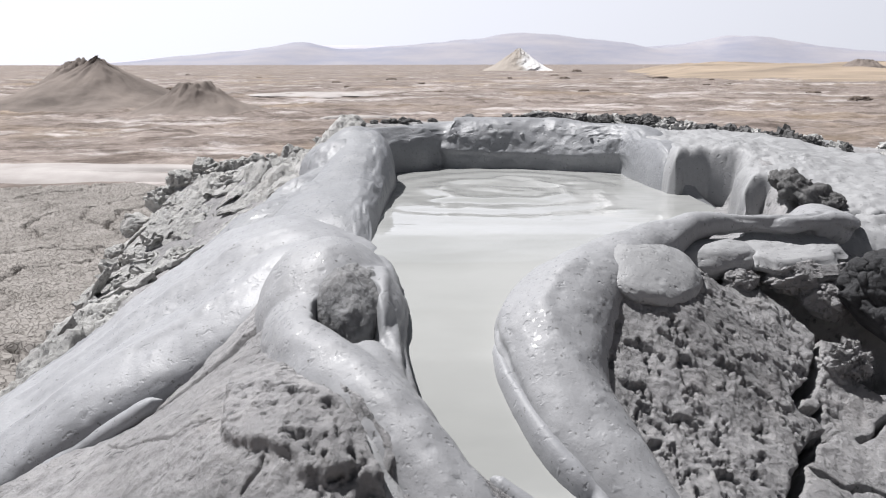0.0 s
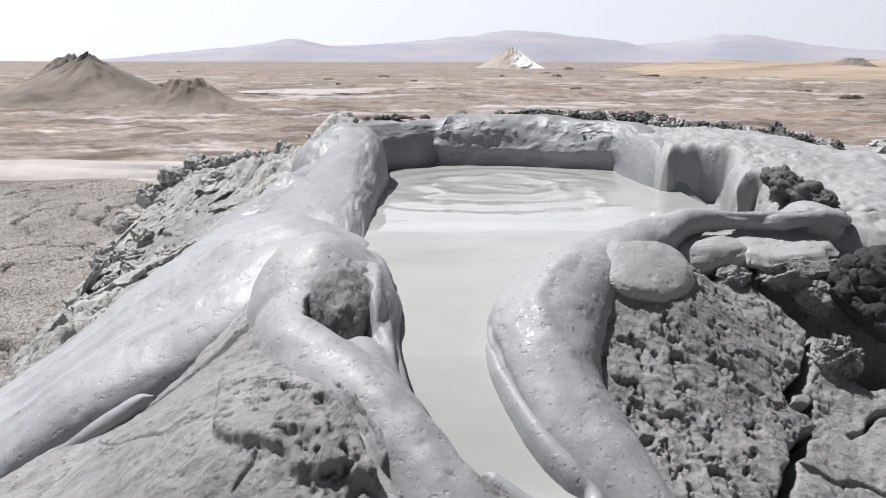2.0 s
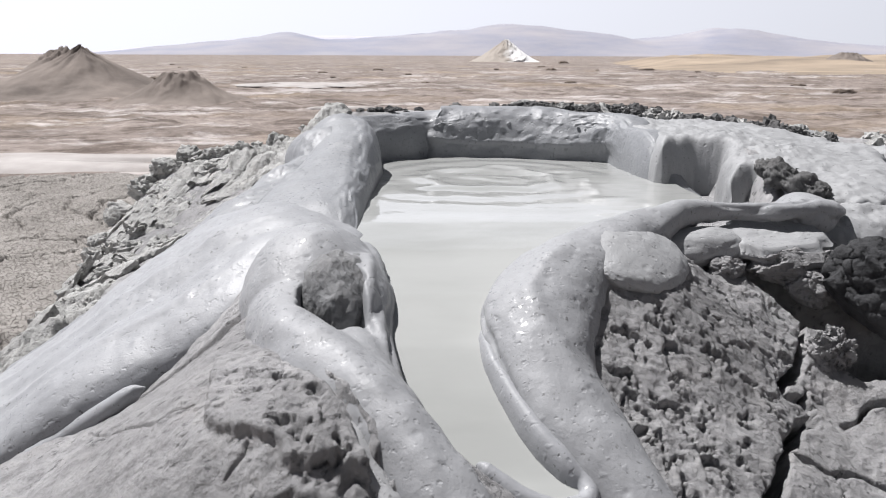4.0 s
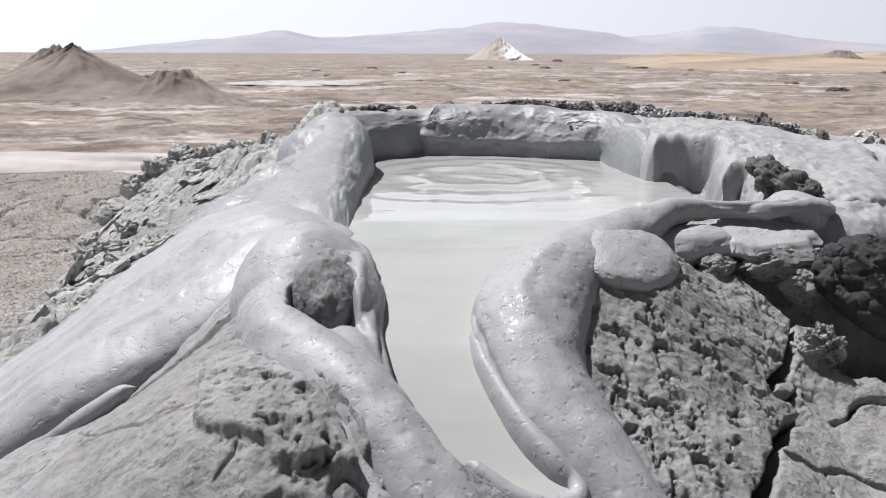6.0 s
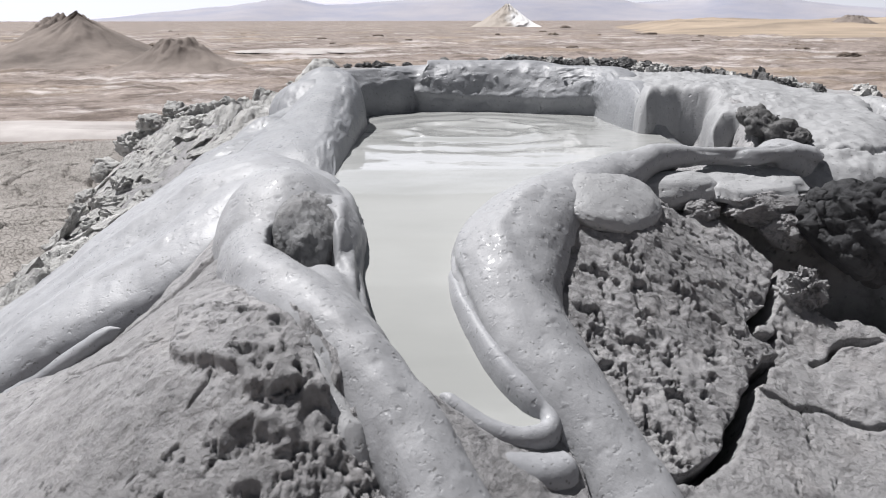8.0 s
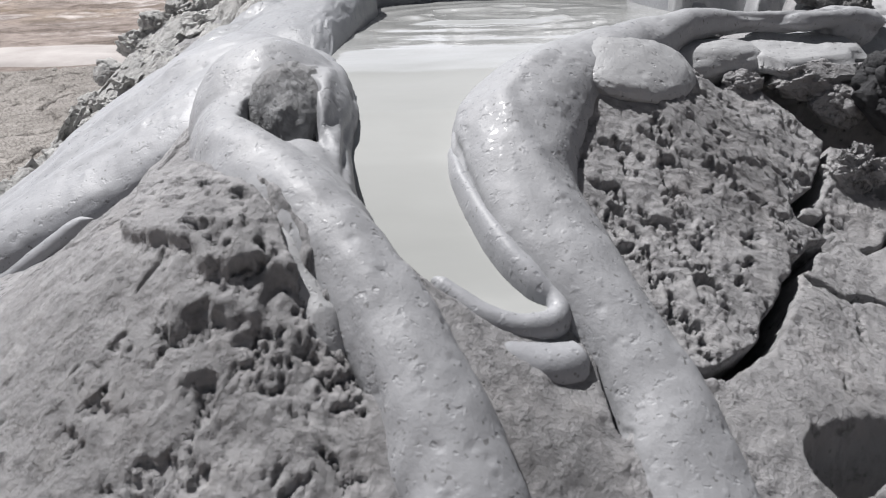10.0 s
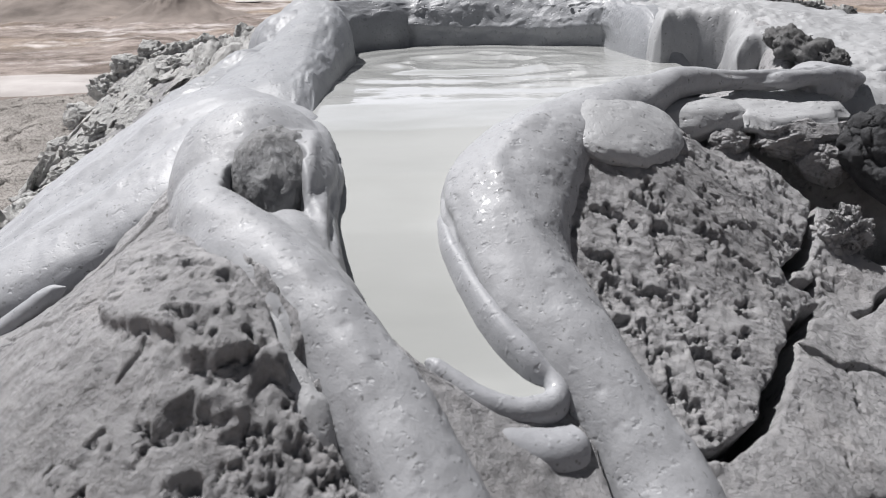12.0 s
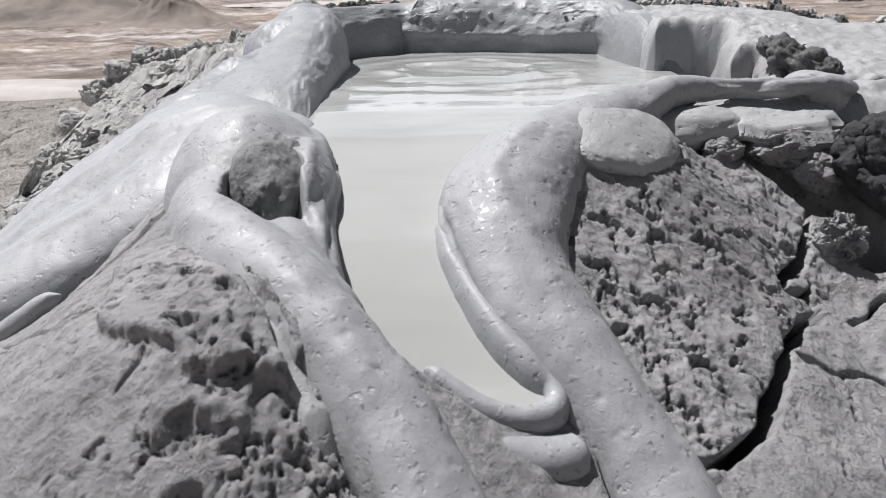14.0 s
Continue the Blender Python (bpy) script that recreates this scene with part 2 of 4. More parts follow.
def cells(x, y, scale, seed=0):
    """Distances to the nearest and second nearest of jittered cell centres."""
    x, y = x * scale, y * scale
    ix, iy = np.floor(x), np.floor(y)
    d1 = np.full(x.shape, 9.0)
    d2 = np.full(x.shape, 9.0)
    for dx in (-1, 0, 1):
        for dy in (-1, 0, 1):
            cx = ix + dx + 0.5 + 0.45 * lattice(ix + dx, iy + dy, seed)
            cy = iy + dy + 0.5 + 0.45 * lattice(ix + dx, iy + dy, seed + 7)
            d = np.hypot(x - cx, y - cy)
            d2 = np.where(d < d1, d1, np.minimum(d2, d))
            d1 = np.minimum(d1, d)
    return d1, d2


def line_distance(x, y, pts):
    best = np.full(x.shape, 9.0)
    for (ax, ay), (bx, by) in zip(pts, pts[1:]):
        ux, uy = bx - ax, by - ay
        t = np.clip(((x - ax) * ux + (y - ay) * uy) / (ux * ux + uy * uy + 1e-12), 0, 1)
        best = np.minimum(best, np.hypot(x - ax - t * ux, y - ay - t * uy))
    return best


def inside(x, y, poly):
    hit = np.zeros(x.shape, bool)
    for (ax, ay), (bx, by) in zip(poly, poly[1:] + poly[:1]):
        cross = (ay > y) != (by > y)
        hit ^= cross & (x < (bx - ax) * (y - ay) / (by - ay + 1e-12) + ax)
    return hit


def shore(x, y, poly):
    """Distance from the edge of a polygon: negative inside."""
    d = line_distance(x, y, poly + poly[:1])
    return np.where(inside(x, y, poly), -d, d)


def mesh_object(name, verts, faces, mat, parent=None, smooth=True):
    me = bpy.data.meshes.new(name)
    me.from_pydata([tuple(v) for v in verts], [], faces)
    if smooth:
        me.shade_smooth()
    me.materials.append(mat)
    ob = new(name, me)
    if parent:
        ob.parent = parent
    return ob


def grid_mesh(name, X, Y, Z, mat, keep=None, parent=None):
    """A sheet from arrays of rows; keep: which corners stay."""
    rows, cols = X.shape
    co = np.stack([X, Y, Z], -1).reshape(-1, 3)
    i = np.arange(rows * cols).reshape(rows, cols)
    q = np.stack([i[:-1, :-1], i[:-1, 1:], i[1:, 1:], i[1:, :-1]], -1).reshape(-1, 4)
    if keep is not None:
        k = keep.reshape(-1)
        q = q[k[q].all(1)]
        used = np.unique(q)
        lut = np.zeros(len(co), int)
        lut[used] = np.arange(len(used))
        co, q = co[used], lut[q]
    me = bpy.data.meshes.new(name)
    me.vertices.add(len(co))
    me.vertices.foreach_set("co", co.ravel())
    me.loops.add(q.size)
    me.loops.foreach_set("vertex_index", q.ravel().astype(np.int32))
    me.polygons.add(len(q))
    me.polygons.foreach_set("loop_start", np.arange(0, q.size, 4, dtype=np.int32))
    me.update(calc_edges=True)
    me.validate()
    me.shade_smooth()
    me.materials.append(mat)
    ob = new(name, me)
    if parent:
        ob.parent = parent
    return ob


def spline(pts, n):
    """A smooth run through rows of numbers, n steps a span."""
    p = np.array(pts, float)
    p = np.vstack([2 * p[0] - p[1], p, 2 * p[-1] - p[-2]])
    out = []
    for a, b_, c, d in zip(p, p[1:], p[2:], p[3:]):
        for t in np.arange(n) / n:
            out.append(0.5 * (2 * b_ + (c - a) * t + (2 * a - 5 * b_ + 4 * c - d) * t * t + (3 * b_ - a - 3 * c + d) * t ** 3))
    out.append(p[-2])
    return np.array(out)


def tongue(name, rows, mat, steps=14, around=40, power=2.2, rough=0.004, folds=0.0, seed=1, parent=None, grain=22.0):
    """A tongue of mud along a line. rows: x, y, top z, half width, half height."""
    p = spline(rows, steps)
    mid = p[:, :3].copy()
    mid[:, 2] -= p[:, 4]
    ahead = np.gradient(mid[:, :2], axis=0)
    ahead /= np.linalg.norm(ahead, axis=1)[:, None] + 1e-9
    side = np.stack([-ahead[:, 1], ahead[:, 0]], 1)
    a = np.linspace(0, 2 * np.pi, around, endpoint=False)
    cs, sn = np.cos(a), np.sin(a)
    ex = 2.0 / power
    ux, uz = np.sign(cs) * np.abs(cs) ** ex, np.sign(sn) * np.abs(sn) ** ex
    run = np.concatenate([[0], np.cumsum(np.linalg.norm(np.diff(mid, axis=0), axis=1))])
    end = np.sqrt(np.clip(np.minimum(np.arange(len(p)), np.arange(len(p))[::-1]) / (0.5 * steps), 0.02, 1))
    W, H = p[:, 3] * end, p[:, 4] * end
    arc = a[None] * np.maximum(W, H)[:, None]
    swell = fbm(run[:, None] + seed * 3.7 + 0 * arc, arc + 5 * seed, grain, 4, 0.5, seed) * rough * end[:, None]
    swell += folds * np.sin(a * 5 + 2.2 * fbm(run[:, None] * 6, 0 * arc + seed, 1.0, 2))* end[:, None]
    wx = W[:, None] * ux[None] + swell * cs[None]
    wz = H[:, None] * uz[None] + swell * sn[None]
    V = np.empty((len(p), around, 3))
    V[..., 0] = mid[:, None, 0] + side[:, None, 0] * wx
    V[..., 1] = mid[:, None, 1] + side[:, None, 1] * wx
    V[..., 2] = mid[:, None, 2] + wz
    n = len(p)
    faces = []
    for i in range(n - 1):
        for j in range(around):
            k = (j + 1) % around
            faces.append((i * around + j, i * around + k, (i + 1) * around + k, (i + 1) * around + j))
    faces.append(tuple(range(around)))
    faces.append(tuple((n - 1) * around + j for j in reversed(range(around))))
    return mesh_object(name, V.reshape(-1, 3), faces, mat, parent)


def lump(name, centre, radii, mat, rough=0.25, grain=1.6, detail=4, seed=1, turn=0.0, flat=0.0, parent=None, chips=0.0):
    """A clod or lobe: a ball pressed into shape, roughened, sometimes flat below or chipped."""
    bm = bmesh.new()
    bmesh.ops.create_icosphere(bm, subdivisions=detail, radius=1.0)
    off = Vector((seed * 3.1, -seed * 1.7, seed * 0.9))
    cut = [Vector((math.sin(seed * 2.3 + k * 2.4), math.cos(seed * 1.1 + k * 1.9), math.sin(seed + k * 1.3))).normalized() for k in range(9)]
    for v in bm.verts:
        d = v.co.normalized()
        r = 1 + rough * (noise.fractal(d * grain + off, 0.9, 2.1, 5) )
        if chips:
            for c in cut:
                f = d.dot(c) * r
                if f > 1 - chips:
                    r *= (1 - chips) / f
        v.co = d * r
        if flat and v.co.z < -flat:
            v.co.z = -flat
    me = bpy.data.meshes.new(name)
    bm.transform(Matrix.Rotation(turn, 4, "Z") @ Matrix.Diagonal((*radii, 1)))
    bm.to_mesh(me)
    bm.free()
    me.shade_smooth()
    me.materials.append(mat)
    ob = new(name, me)
    ob.location = centre
    if parent:
        ob.parent = parent
    return ob


def melt(name, pieces, mat, parent=None, voxel=0.004, rounds=10):
    """Runs soft pieces of mud together into one skin."""
    verts, faces = [], []
    for ob in pieces:
        base = len(verts)
        verts += [tuple(ob.location + v.co) for v in ob.data.vertices]
        faces += [tuple(base + i for i in p.vertices) for p in ob.data.polygons]
        bpy.data.objects.remove(ob)
    ob = mesh_object(name, verts, faces, mat, parent)
    m = ob.modifiers.new("skin", "REMESH")
    m.mode, m.voxel_size, m.use_smooth_shade = "VOXEL", voxel, True
    m = ob.modifiers.new("flow", "SMOOTH")
    m.factor, m.iterations = 0.5, rounds
    deps = bpy.context.evaluated_depsgraph_get()
    deps.update()
    me = bpy.data.meshes.new_from_object(ob.evaluated_get(deps))
    ob.modifiers.clear()
    ob.data = me
    me.shade_smooth()
    return ob


def way_distance(co, pts):
    """Distance of points from a broken line, in plan or in space, and the share of the line passed."""
    dims = len(pts[0])
    best, at = np.full(len(co), 9.0), np.zeros(len(co))
    for n, (a, b_) in enumerate(zip(pts, pts[1:])):
        a, u = np.array(a), np.array(b_) - np.array(a)
        t = np.clip((co[:, :dims] - a) @ u / (u @ u + 1e-12), 0, 1)
        d = np.linalg.norm(co[:, :dims] - a - t[:, None] * u, axis=1)
        at = np.where(d < best, (n + t) / (len(pts) - 1), at)
        best = np.minimum(best, d)
    return best, at


def sculpt(ob, seams=(), grain=(), dimples=(0, 0.0, 0.0), hollows=(), seed=1):
    """Works a soft skin: seams (line, half width, height; sunk below zero), grain (scale, height), dimples (count, radius, depth)
    and hollows (x, y, half widths, floor z)."""
    me = ob.data
    co = np.empty(len(me.vertices) * 3)
    me.vertices.foreach_get("co", co)
    co = co.reshape(-1, 3)
    for x, y, rx, ry, floor in hollows:
        q = np.hypot((co[:, 0] - x) / rx, (co[:, 1] - y) / ry) + 0.1 * fbm(co[:, 0], co[:, 1], 40.0, 2, 0.5, seed)
        co[:, 2] += np.minimum(floor - co[:, 2], 0) * smooth01((1.0 - q) / 0.45)
    me.vertices.foreach_set("co", co.ravel())
    me.update()
    away = np.empty(co.size)
    me.vertices.foreach_get("normal", away)
    away = away.reshape(-1, 3)
    u, v = co[:, 0] + 0.63 * co[:, 2], co[:, 1] - 0.57 * co[:, 2]
    lift = np.zeros(len(co))
    for scale, high in grain:
        lift += high * fbm(u, v, scale, 3, 0.5, seed + int(scale))
    for pts, wide, high in seams:
        d, at = way_distance(co + 0.004 * fbm(u, v, 25.0, 2, 0.5, seed + 3)[:, None], pts)
        lift += high * np.exp(-(d / wide) ** 2) * smooth01(np.minimum(at, 1 - at) / 0.12)
    pick = np.random.RandomState(seed)
    count, radius, deep = dimples
    for i in pick.randint(0, len(co), count):
        r = radius * (0.5 + pick.rand() ** 2)
        near = np.abs(co - co[i]).max(1) < 2.5 * r
        d = np.linalg.norm(co[near] - co[i], axis=1)
        lift[near] -= deep * (r / radius) * np.exp(-(d / r) ** 2) * (1 if pick.rand() < 0.75 else -0.8)
    co += away * lift[:, None]
    me.vertices.foreach_set("co", co.ravel())
    me.update()
    return ob


def plate(name, at, size, mat, turn=0.0, tilt=(0.0, 0.0), seed=1, rough=0.004, parent=None, round_edge=0.3, dome=0.0):
    """A broken plate of mud: uneven outline, flat uneven top, blunt edge. at: middle of the top."""
    rx, ry, thick = size
    n = 64
    a = np.linspace(0, 2 * np.pi, n, endpoint=False)
    edge = 1 + 0.16 * fbm(np.cos(a) * 1.2 + seed, np.sin(a) * 1.2, 1.3, 4, 0.6, seed)
    edge *= np.minimum(1.0, 0.86 / np.maximum(np.abs(np.cos(a + seed)), 0.5) * 1.0)
    rings = [(r_, 0.02 * smooth01(np.array((r_ - 0.75) / 0.12))) for r_ in np.linspace(0.001, 0.87, 18)]
    rings += [(0.95, 0.4 * round_edge), (1.0, 1.2 * round_edge), (1.01, 0.6), (0.97, 0.8), (0.9, 1.0), (0.4, 1.1)]
    V = []
    for r, d in rings:
        x, y = rx * r * edge * np.cos(a), ry * r * edge * np.sin(a)
        wob = rough * fbm(x + seed, y, 26.0, 4, 0.55, seed) * (1 if d < 0.5 else 2)
        k = 1 + (0.09 * fbm(a * 3, a * 0 + d * 4, 2.0, 3, 0.6, seed + 3) if d > 0.3 else 0)
        z = -thick * d + wob + dome * (1 - r * r) + tilt[0] * x + tilt[1] * y
        c, s_ = math.cos(turn), math.sin(turn)
        V.append(np.stack([(x * c - y * s_) * k, (x * s_ + y * c) * k, z], 1))
    faces = [(i * n + j, (i + 1) * n + j, (i + 1) * n + (j + 1) % n, i * n + (j + 1) % n) for i in range(len(rings) - 1) for j in range(n)]
    ob = mesh_object(name, np.concatenate(V), faces, mat, parent)
    ob.location = at
    return ob


# ---------------------------------------------------------------- the mud mound
GROUND = -2.5
POOL = [(-0.12, 1.95), (-0.125, 1.6), (-0.115, 1.3), (-0.08, 1.12), (-0.045, 0.98), (-0.028, 0.86), (-0.008, 0.785), (0.05, 0.75), (0.1, 0.735),
        (0.132, 0.75), (0.118, 0.79), (0.085, 0.86), (0.1, 0.96), (0.19, 1.06), (0.33, 1.2), (0.45, 1.38), (0.49, 1.55), (0.49, 1.7), (0.47, 2.0), (0.36, 2.08), (0.2, 2.12), (0.0, 2.16), (-0.08, 2.08)]
SWELLS = [(-0.17, 0.7, 0.12, 0.076), (-0.38, 1.03, 0.12, -0.063), (0.58, 1.25, 0.12, 0.078), (0.4, 0.4, 0.28, -0.06), (-0.33, 1.62, 0.16, 0.03), (-0.19, 1.3, 0.1, -0.08), (0.31, 0.99, 0.06, 0.014), (0.52, 1.0, 0.06, -0.035), (0.92, 1.62, 0.18, -0.055), (-0.89, 2.06, 0.12, -0.044), (-0.03, 0.62, 0.12, 0.024), (0.3, 3.2, 0.12, -0.043), (0.49, 0.9, 0.12, -0.029), (0.18, 0.75, 0.12, -0.018), (1.1, 2.1, 0.12, 0.027), (-0.5, 2.8, 0.28, 0.025), (0.38, 1.14, 0.12, 0.014), (0.0, 0.3, 0.18, 0.02), (-0.81, 2.29, 0.12, 0.021), (-0.62, 2.2, 0.15, 0.085), (-0.78, 2.05, 0.1, 0.04)]


def cone(x, y):
    """The mound before the crater: a cone whose steepness changes round about, with swells."""
    u, v = x - 0.15, y - 1.65
    th, r = np.arctan2(v, u), np.hypot(u, v)
    c1, s1, c2, s2 = np.cos(th), np.sin(th), np.cos(2 * th), np.sin(2 * th)
    foot = -1.140 - 0.484 * c1 - 0.328 * s1 - 0.445 * c2 + 0.139 * s2
    steep = 0.365 - 0.112 * c1 - 0.132 * s1 - 0.056 * c2 + 0.040 * s2
    z = 0.594 - steep * 0.12 * np.logaddexp(0, (r - foot) / 0.12)
    for cx, cy, s, a in SWELLS:
        z = z + a * np.exp(-((x - cx) ** 2 + (y - cy) ** 2) / (2 * s * s))
    return np.minimum(z, 0.065 + 0.02 * np.tanh((z - 0.065) / 0.05))


def water(y):
    """The pool lies level and drops down the outflow towards the dam."""
    return np.interp(y, [0.66, 0.74, 0.8, 0.9, 1.0, 1.15, 1.3], [-0.17, -0.14, -0.108, -0.062, -0.03, -0.008, 0.0])


CRACKS = [  # line, half width, depth
    ([(0.39, 1.13), (0.42, 1.15), (0.45, 1.16), (0.48, 1.15), (0.505, 1.12)], 0.006, 0.05),
    ([(0.532, 1.099), (0.504, 1.05), (0.493, 1.03), (0.457, 0.991), (0.444, 0.971), (0.45, 0.962), (0.474, 0.972), (0.473, 0.956), (0.478, 0.945), (0.452, 0.908), (0.42, 0.874)], 0.005, 0.09),
    ([(0.42, 0.874), (0.398, 0.836), (0.37, 0.793), (0.35, 0.762), (0.319, 0.731), (0.293, 0.713), (0.268, 0.703)], 0.0048, 0.08),
    ([(0.42, 0.876), (0.426, 0.865), (0.445, 0.868), (0.466, 0.866), (0.493, 0.873), (0.529, 0.871), (0.59, 0.86)], 0.003, 0.05),
    ([(0.476, 0.972), (0.488, 1.0)], 0.002, 0.03),
    ([(0.523, 0.957), (0.543, 0.967), (0.558, 0.981), (0.58, 0.985), (0.63, 0.99)], 0.003, 0.03),
    ([(0.47, 0.866), (0.478, 0.845), (0.47, 0.83)], 0.002, 0.015),
    ([(-0.415, 0.938), (-0.37, 0.87), (-0.322, 0.82), (-0.275, 0.775), (-0.235, 0.768)], 0.0011, 0.004),
    ([(-0.163, 0.681), (-0.167, 0.671), (-0.175, 0.663), (-0.178, 0.655)], 0.0013, 0.009),
    ([(-0.19, 0.892), (-0.15, 0.82), (-0.1, 0.742), (-0.06, 0.69), (-0.03, 0.645), (0.0, 0.61)], 0.006, 0.012),
    ([(0.162, 0.745), (0.175, 0.709), (0.186, 0.694), (0.191, 0.674), (0.195, 0.65)], 0.006, 0.02),
]
# the torn edge of a swollen skin between the flows, and its lower steps
HUMP = [(-0.19, 0.9), (-0.228, 0.88), (-0.222, 0.8), (-0.214, 0.75), (-0.198, 0.71), (-0.174, 0.69), (-0.154, 0.682), (-0.135, 0.67), (-0.114, 0.658), (-0.09, 0.658), (-0.05, 0.655), (-0.04, 0.69), (-0.09, 0.76), (-0.14, 0.82)]
STEPS = [(-0.16, 0.655), (-0.14, 0.62), (-0.127, 0.63), (-0.1, 0.633), (-0.074, 0.638), (-0.054, 0.664), (-0.01, 0.64), (-0.1, 0.7), (-0.14, 0.69)]

rng_pits = np.random.RandomState(5)
PITS = [(0.2 + 0.27 * a, 0.72 + 0.36 * b, 0.0025 + 0.006 * c ** 2, 0.005 + 0.008 * c) for a, b, c in rng_pits.rand(60, 3)]
PITS += [(-0.21 + 0.2 * a, 0.58 + 0.28 * b, 0.0018 + 0.005 * c ** 3, 0.004 + 0.008 * c) for a, b, c in rng_pits.rand(70, 3)]
PITS += [(-0.4 + 0.35 * a, 0.55 + 0.35 * b, 0.0015 + 0.003 * c ** 3, 0.003 + 0.005 * c) for a, b, c in rng_pits.rand(60, 3)]
PITS += [(-0.21 + 0.21 * a, 0.46 + 0.17 * b, 0.002 + 0.006 * c ** 2, 0.004 + 0.008 * c) for a, b, c in rng_pits.rand(70, 3)]
PITS += [(x, y, r, 1.6 * r) for x, y, r in [
    (-0.14, 0.752, 0.013), (-0.189, 0.774, 0.009), (-0.165, 0.767, 0.009), (-0.193, 0.903, 0.01), (-0.161, 0.806, 0.008), (-0.196, 0.858, 0.007), (-0.088, 0.698, 0.008), (-0.083, 0.673, 0.011),
    (-0.123, 0.679, 0.009), (-0.161, 0.722, 0.007), (-0.104, 0.705, 0.006), (-0.046, 0.667, 0.01), (-0.215, 0.75, 0.006), (-0.027, 0.631, 0.009), (-0.045, 0.619, 0.008), (-0.213, 0.613, 0.008), (-0.136, 0.618, 0.007),
    (-0.04, 0.646, 0.006), (-0.078, 0.608, 0.007), (-0.058, 0.602, 0.008), (-0.022, 0.606, 0.01), (-0.095, 0.66, 0.008)]]
PITS += [(x, y, r, 1.5 * r) for x, y, r in [
    (0.23, 0.914, 0.012), (0.242, 0.908, 0.009), (0.195, 0.889, 0.01), (0.297, 0.929, 0.011), (0.341, 0.943, 0.01), (0.29, 0.887, 0.012), (0.285, 0.9, 0.009), (0.212, 0.866, 0.01), (0.221, 0.844, 0.01), (0.268, 0.85, 0.013), (0.235, 0.823, 0.009),
    (0.308, 0.834, 0.012), (0.267, 0.944, 0.008), (0.286, 0.951, 0.008), (0.256, 0.796, 0.007), (0.265, 0.771, 0.008), (0.406, 0.91, 0.01), (0.431, 0.975, 0.009), (0.397, 1.011, 0.008), (0.255, 0.76, 0.01),
    (0.278, 0.742, 0.011), (0.303, 0.795, 0.008), (0.28, 0.817, 0.007), (0.289, 0.72, 0.011), (0.36, 0.87, 0.009), (0.37, 0.97, 0.008), (0.33, 1.0, 0.007)]]


def form(x, y):
    """The mound with its crater, without the small relief."""
    z = cone(x, y) + 0.008 * fbm(x, y, 6.0, 4, 0.5, 3)
    # the flank falls away
    brow = np.interp(y, [0.8, 1.35, 1.6, 2.0, 2.29, 2.42, 2.55, 2.8], [-0.75, -0.73, -0.745, -0.78, -0.83, -0.69, -0.45, 0.0])
    over = np.maximum(brow - x, 0)
    z = z - 0.9 * over * smooth01(over / 0.12)
    # black gap under the slabs and the boulder
    q = line_distance(x + 0.004 * fbm(x, y, 30, 2, 0.5, 23), y + 0.004 * fbm(x, y, 30, 2, 0.5, 24), [(0.48, 1.165), (0.51, 1.15), (0.54, 1.13), (0.6, 1.125), (0.7, 1.115)])
    z = z - 0.26 * smooth01((0.05 - q) / 0.014)
    q = line_distance(x + 0.008 * fbm(x, y, 25, 3, 0.6, 25), y + 0.008 * fbm(x, y, 25, 3, 0.6, 34), [(0.6, 1.075), (0.66, 1.05), (0.75, 1.03)])
    z = z - 0.16 * smooth01((0.055 - q) / 0.035)
    # a hollow under the broken edge of the lower crust
    q = line_distance(x + 0.008 * fbm(x, y, 25, 3, 0.6, 35), y + 0.008 * fbm(x, y, 25, 3, 0.6, 36), [(0.375, 0.655), (0.42, 0.68), (0.5, 0.69)])
    z = z - 0.1 * smooth01((0.03 - q) / 0.02)
    # the sheet overhangs a hollow along its lower edge
    q = line_distance(x, y, [(-0.225, 0.965), (-0.26, 0.965), (-0.32, 0.96), (-0.36, 0.955), (-0.42, 0.965), (-0.5, 0.97), (-0.6, 0.93)])
    z = z - 0.016 * smooth01((0.014 - q) / 0.01)
    # hollow under the knob
    z = z - 0.09 * np.exp(-(((x + 0.105) / 0.055) ** 2 + ((y - 0.94) / 0.11) ** 2))
    # the crater itself
    s = shore(x, y, POOL)
    under = smooth01((0.16 - s) / 0.05) * smooth01((y - 1.0) / 0.06) * np.maximum(smooth01((0.08 - x) / 0.05), smooth01((y - 1.35) / 0.08))
    z = np.where(z > -0.03, z + (-0.03 - z) * under, z)
    z = np.where(s < 0.05, z + (water(y) - 0.06 - z) * smooth01((0.045 - s) / 0.05), z)
    # bank of spoil behind the far rim
    bank = line_distance(x, y, [(-0.25, 2.38), (0.1, 2.46), (0.5, 2.4), (0.8, 2.25), (1.1, 2.12)])
    z = z + (0.108 - 0.05 * smooth01((x - 0.5) / 0.6) - z) * 0.9 * smooth01((0.17 - bank) / 0.13)
    return np.maximum(z, GROUND - 0.3)


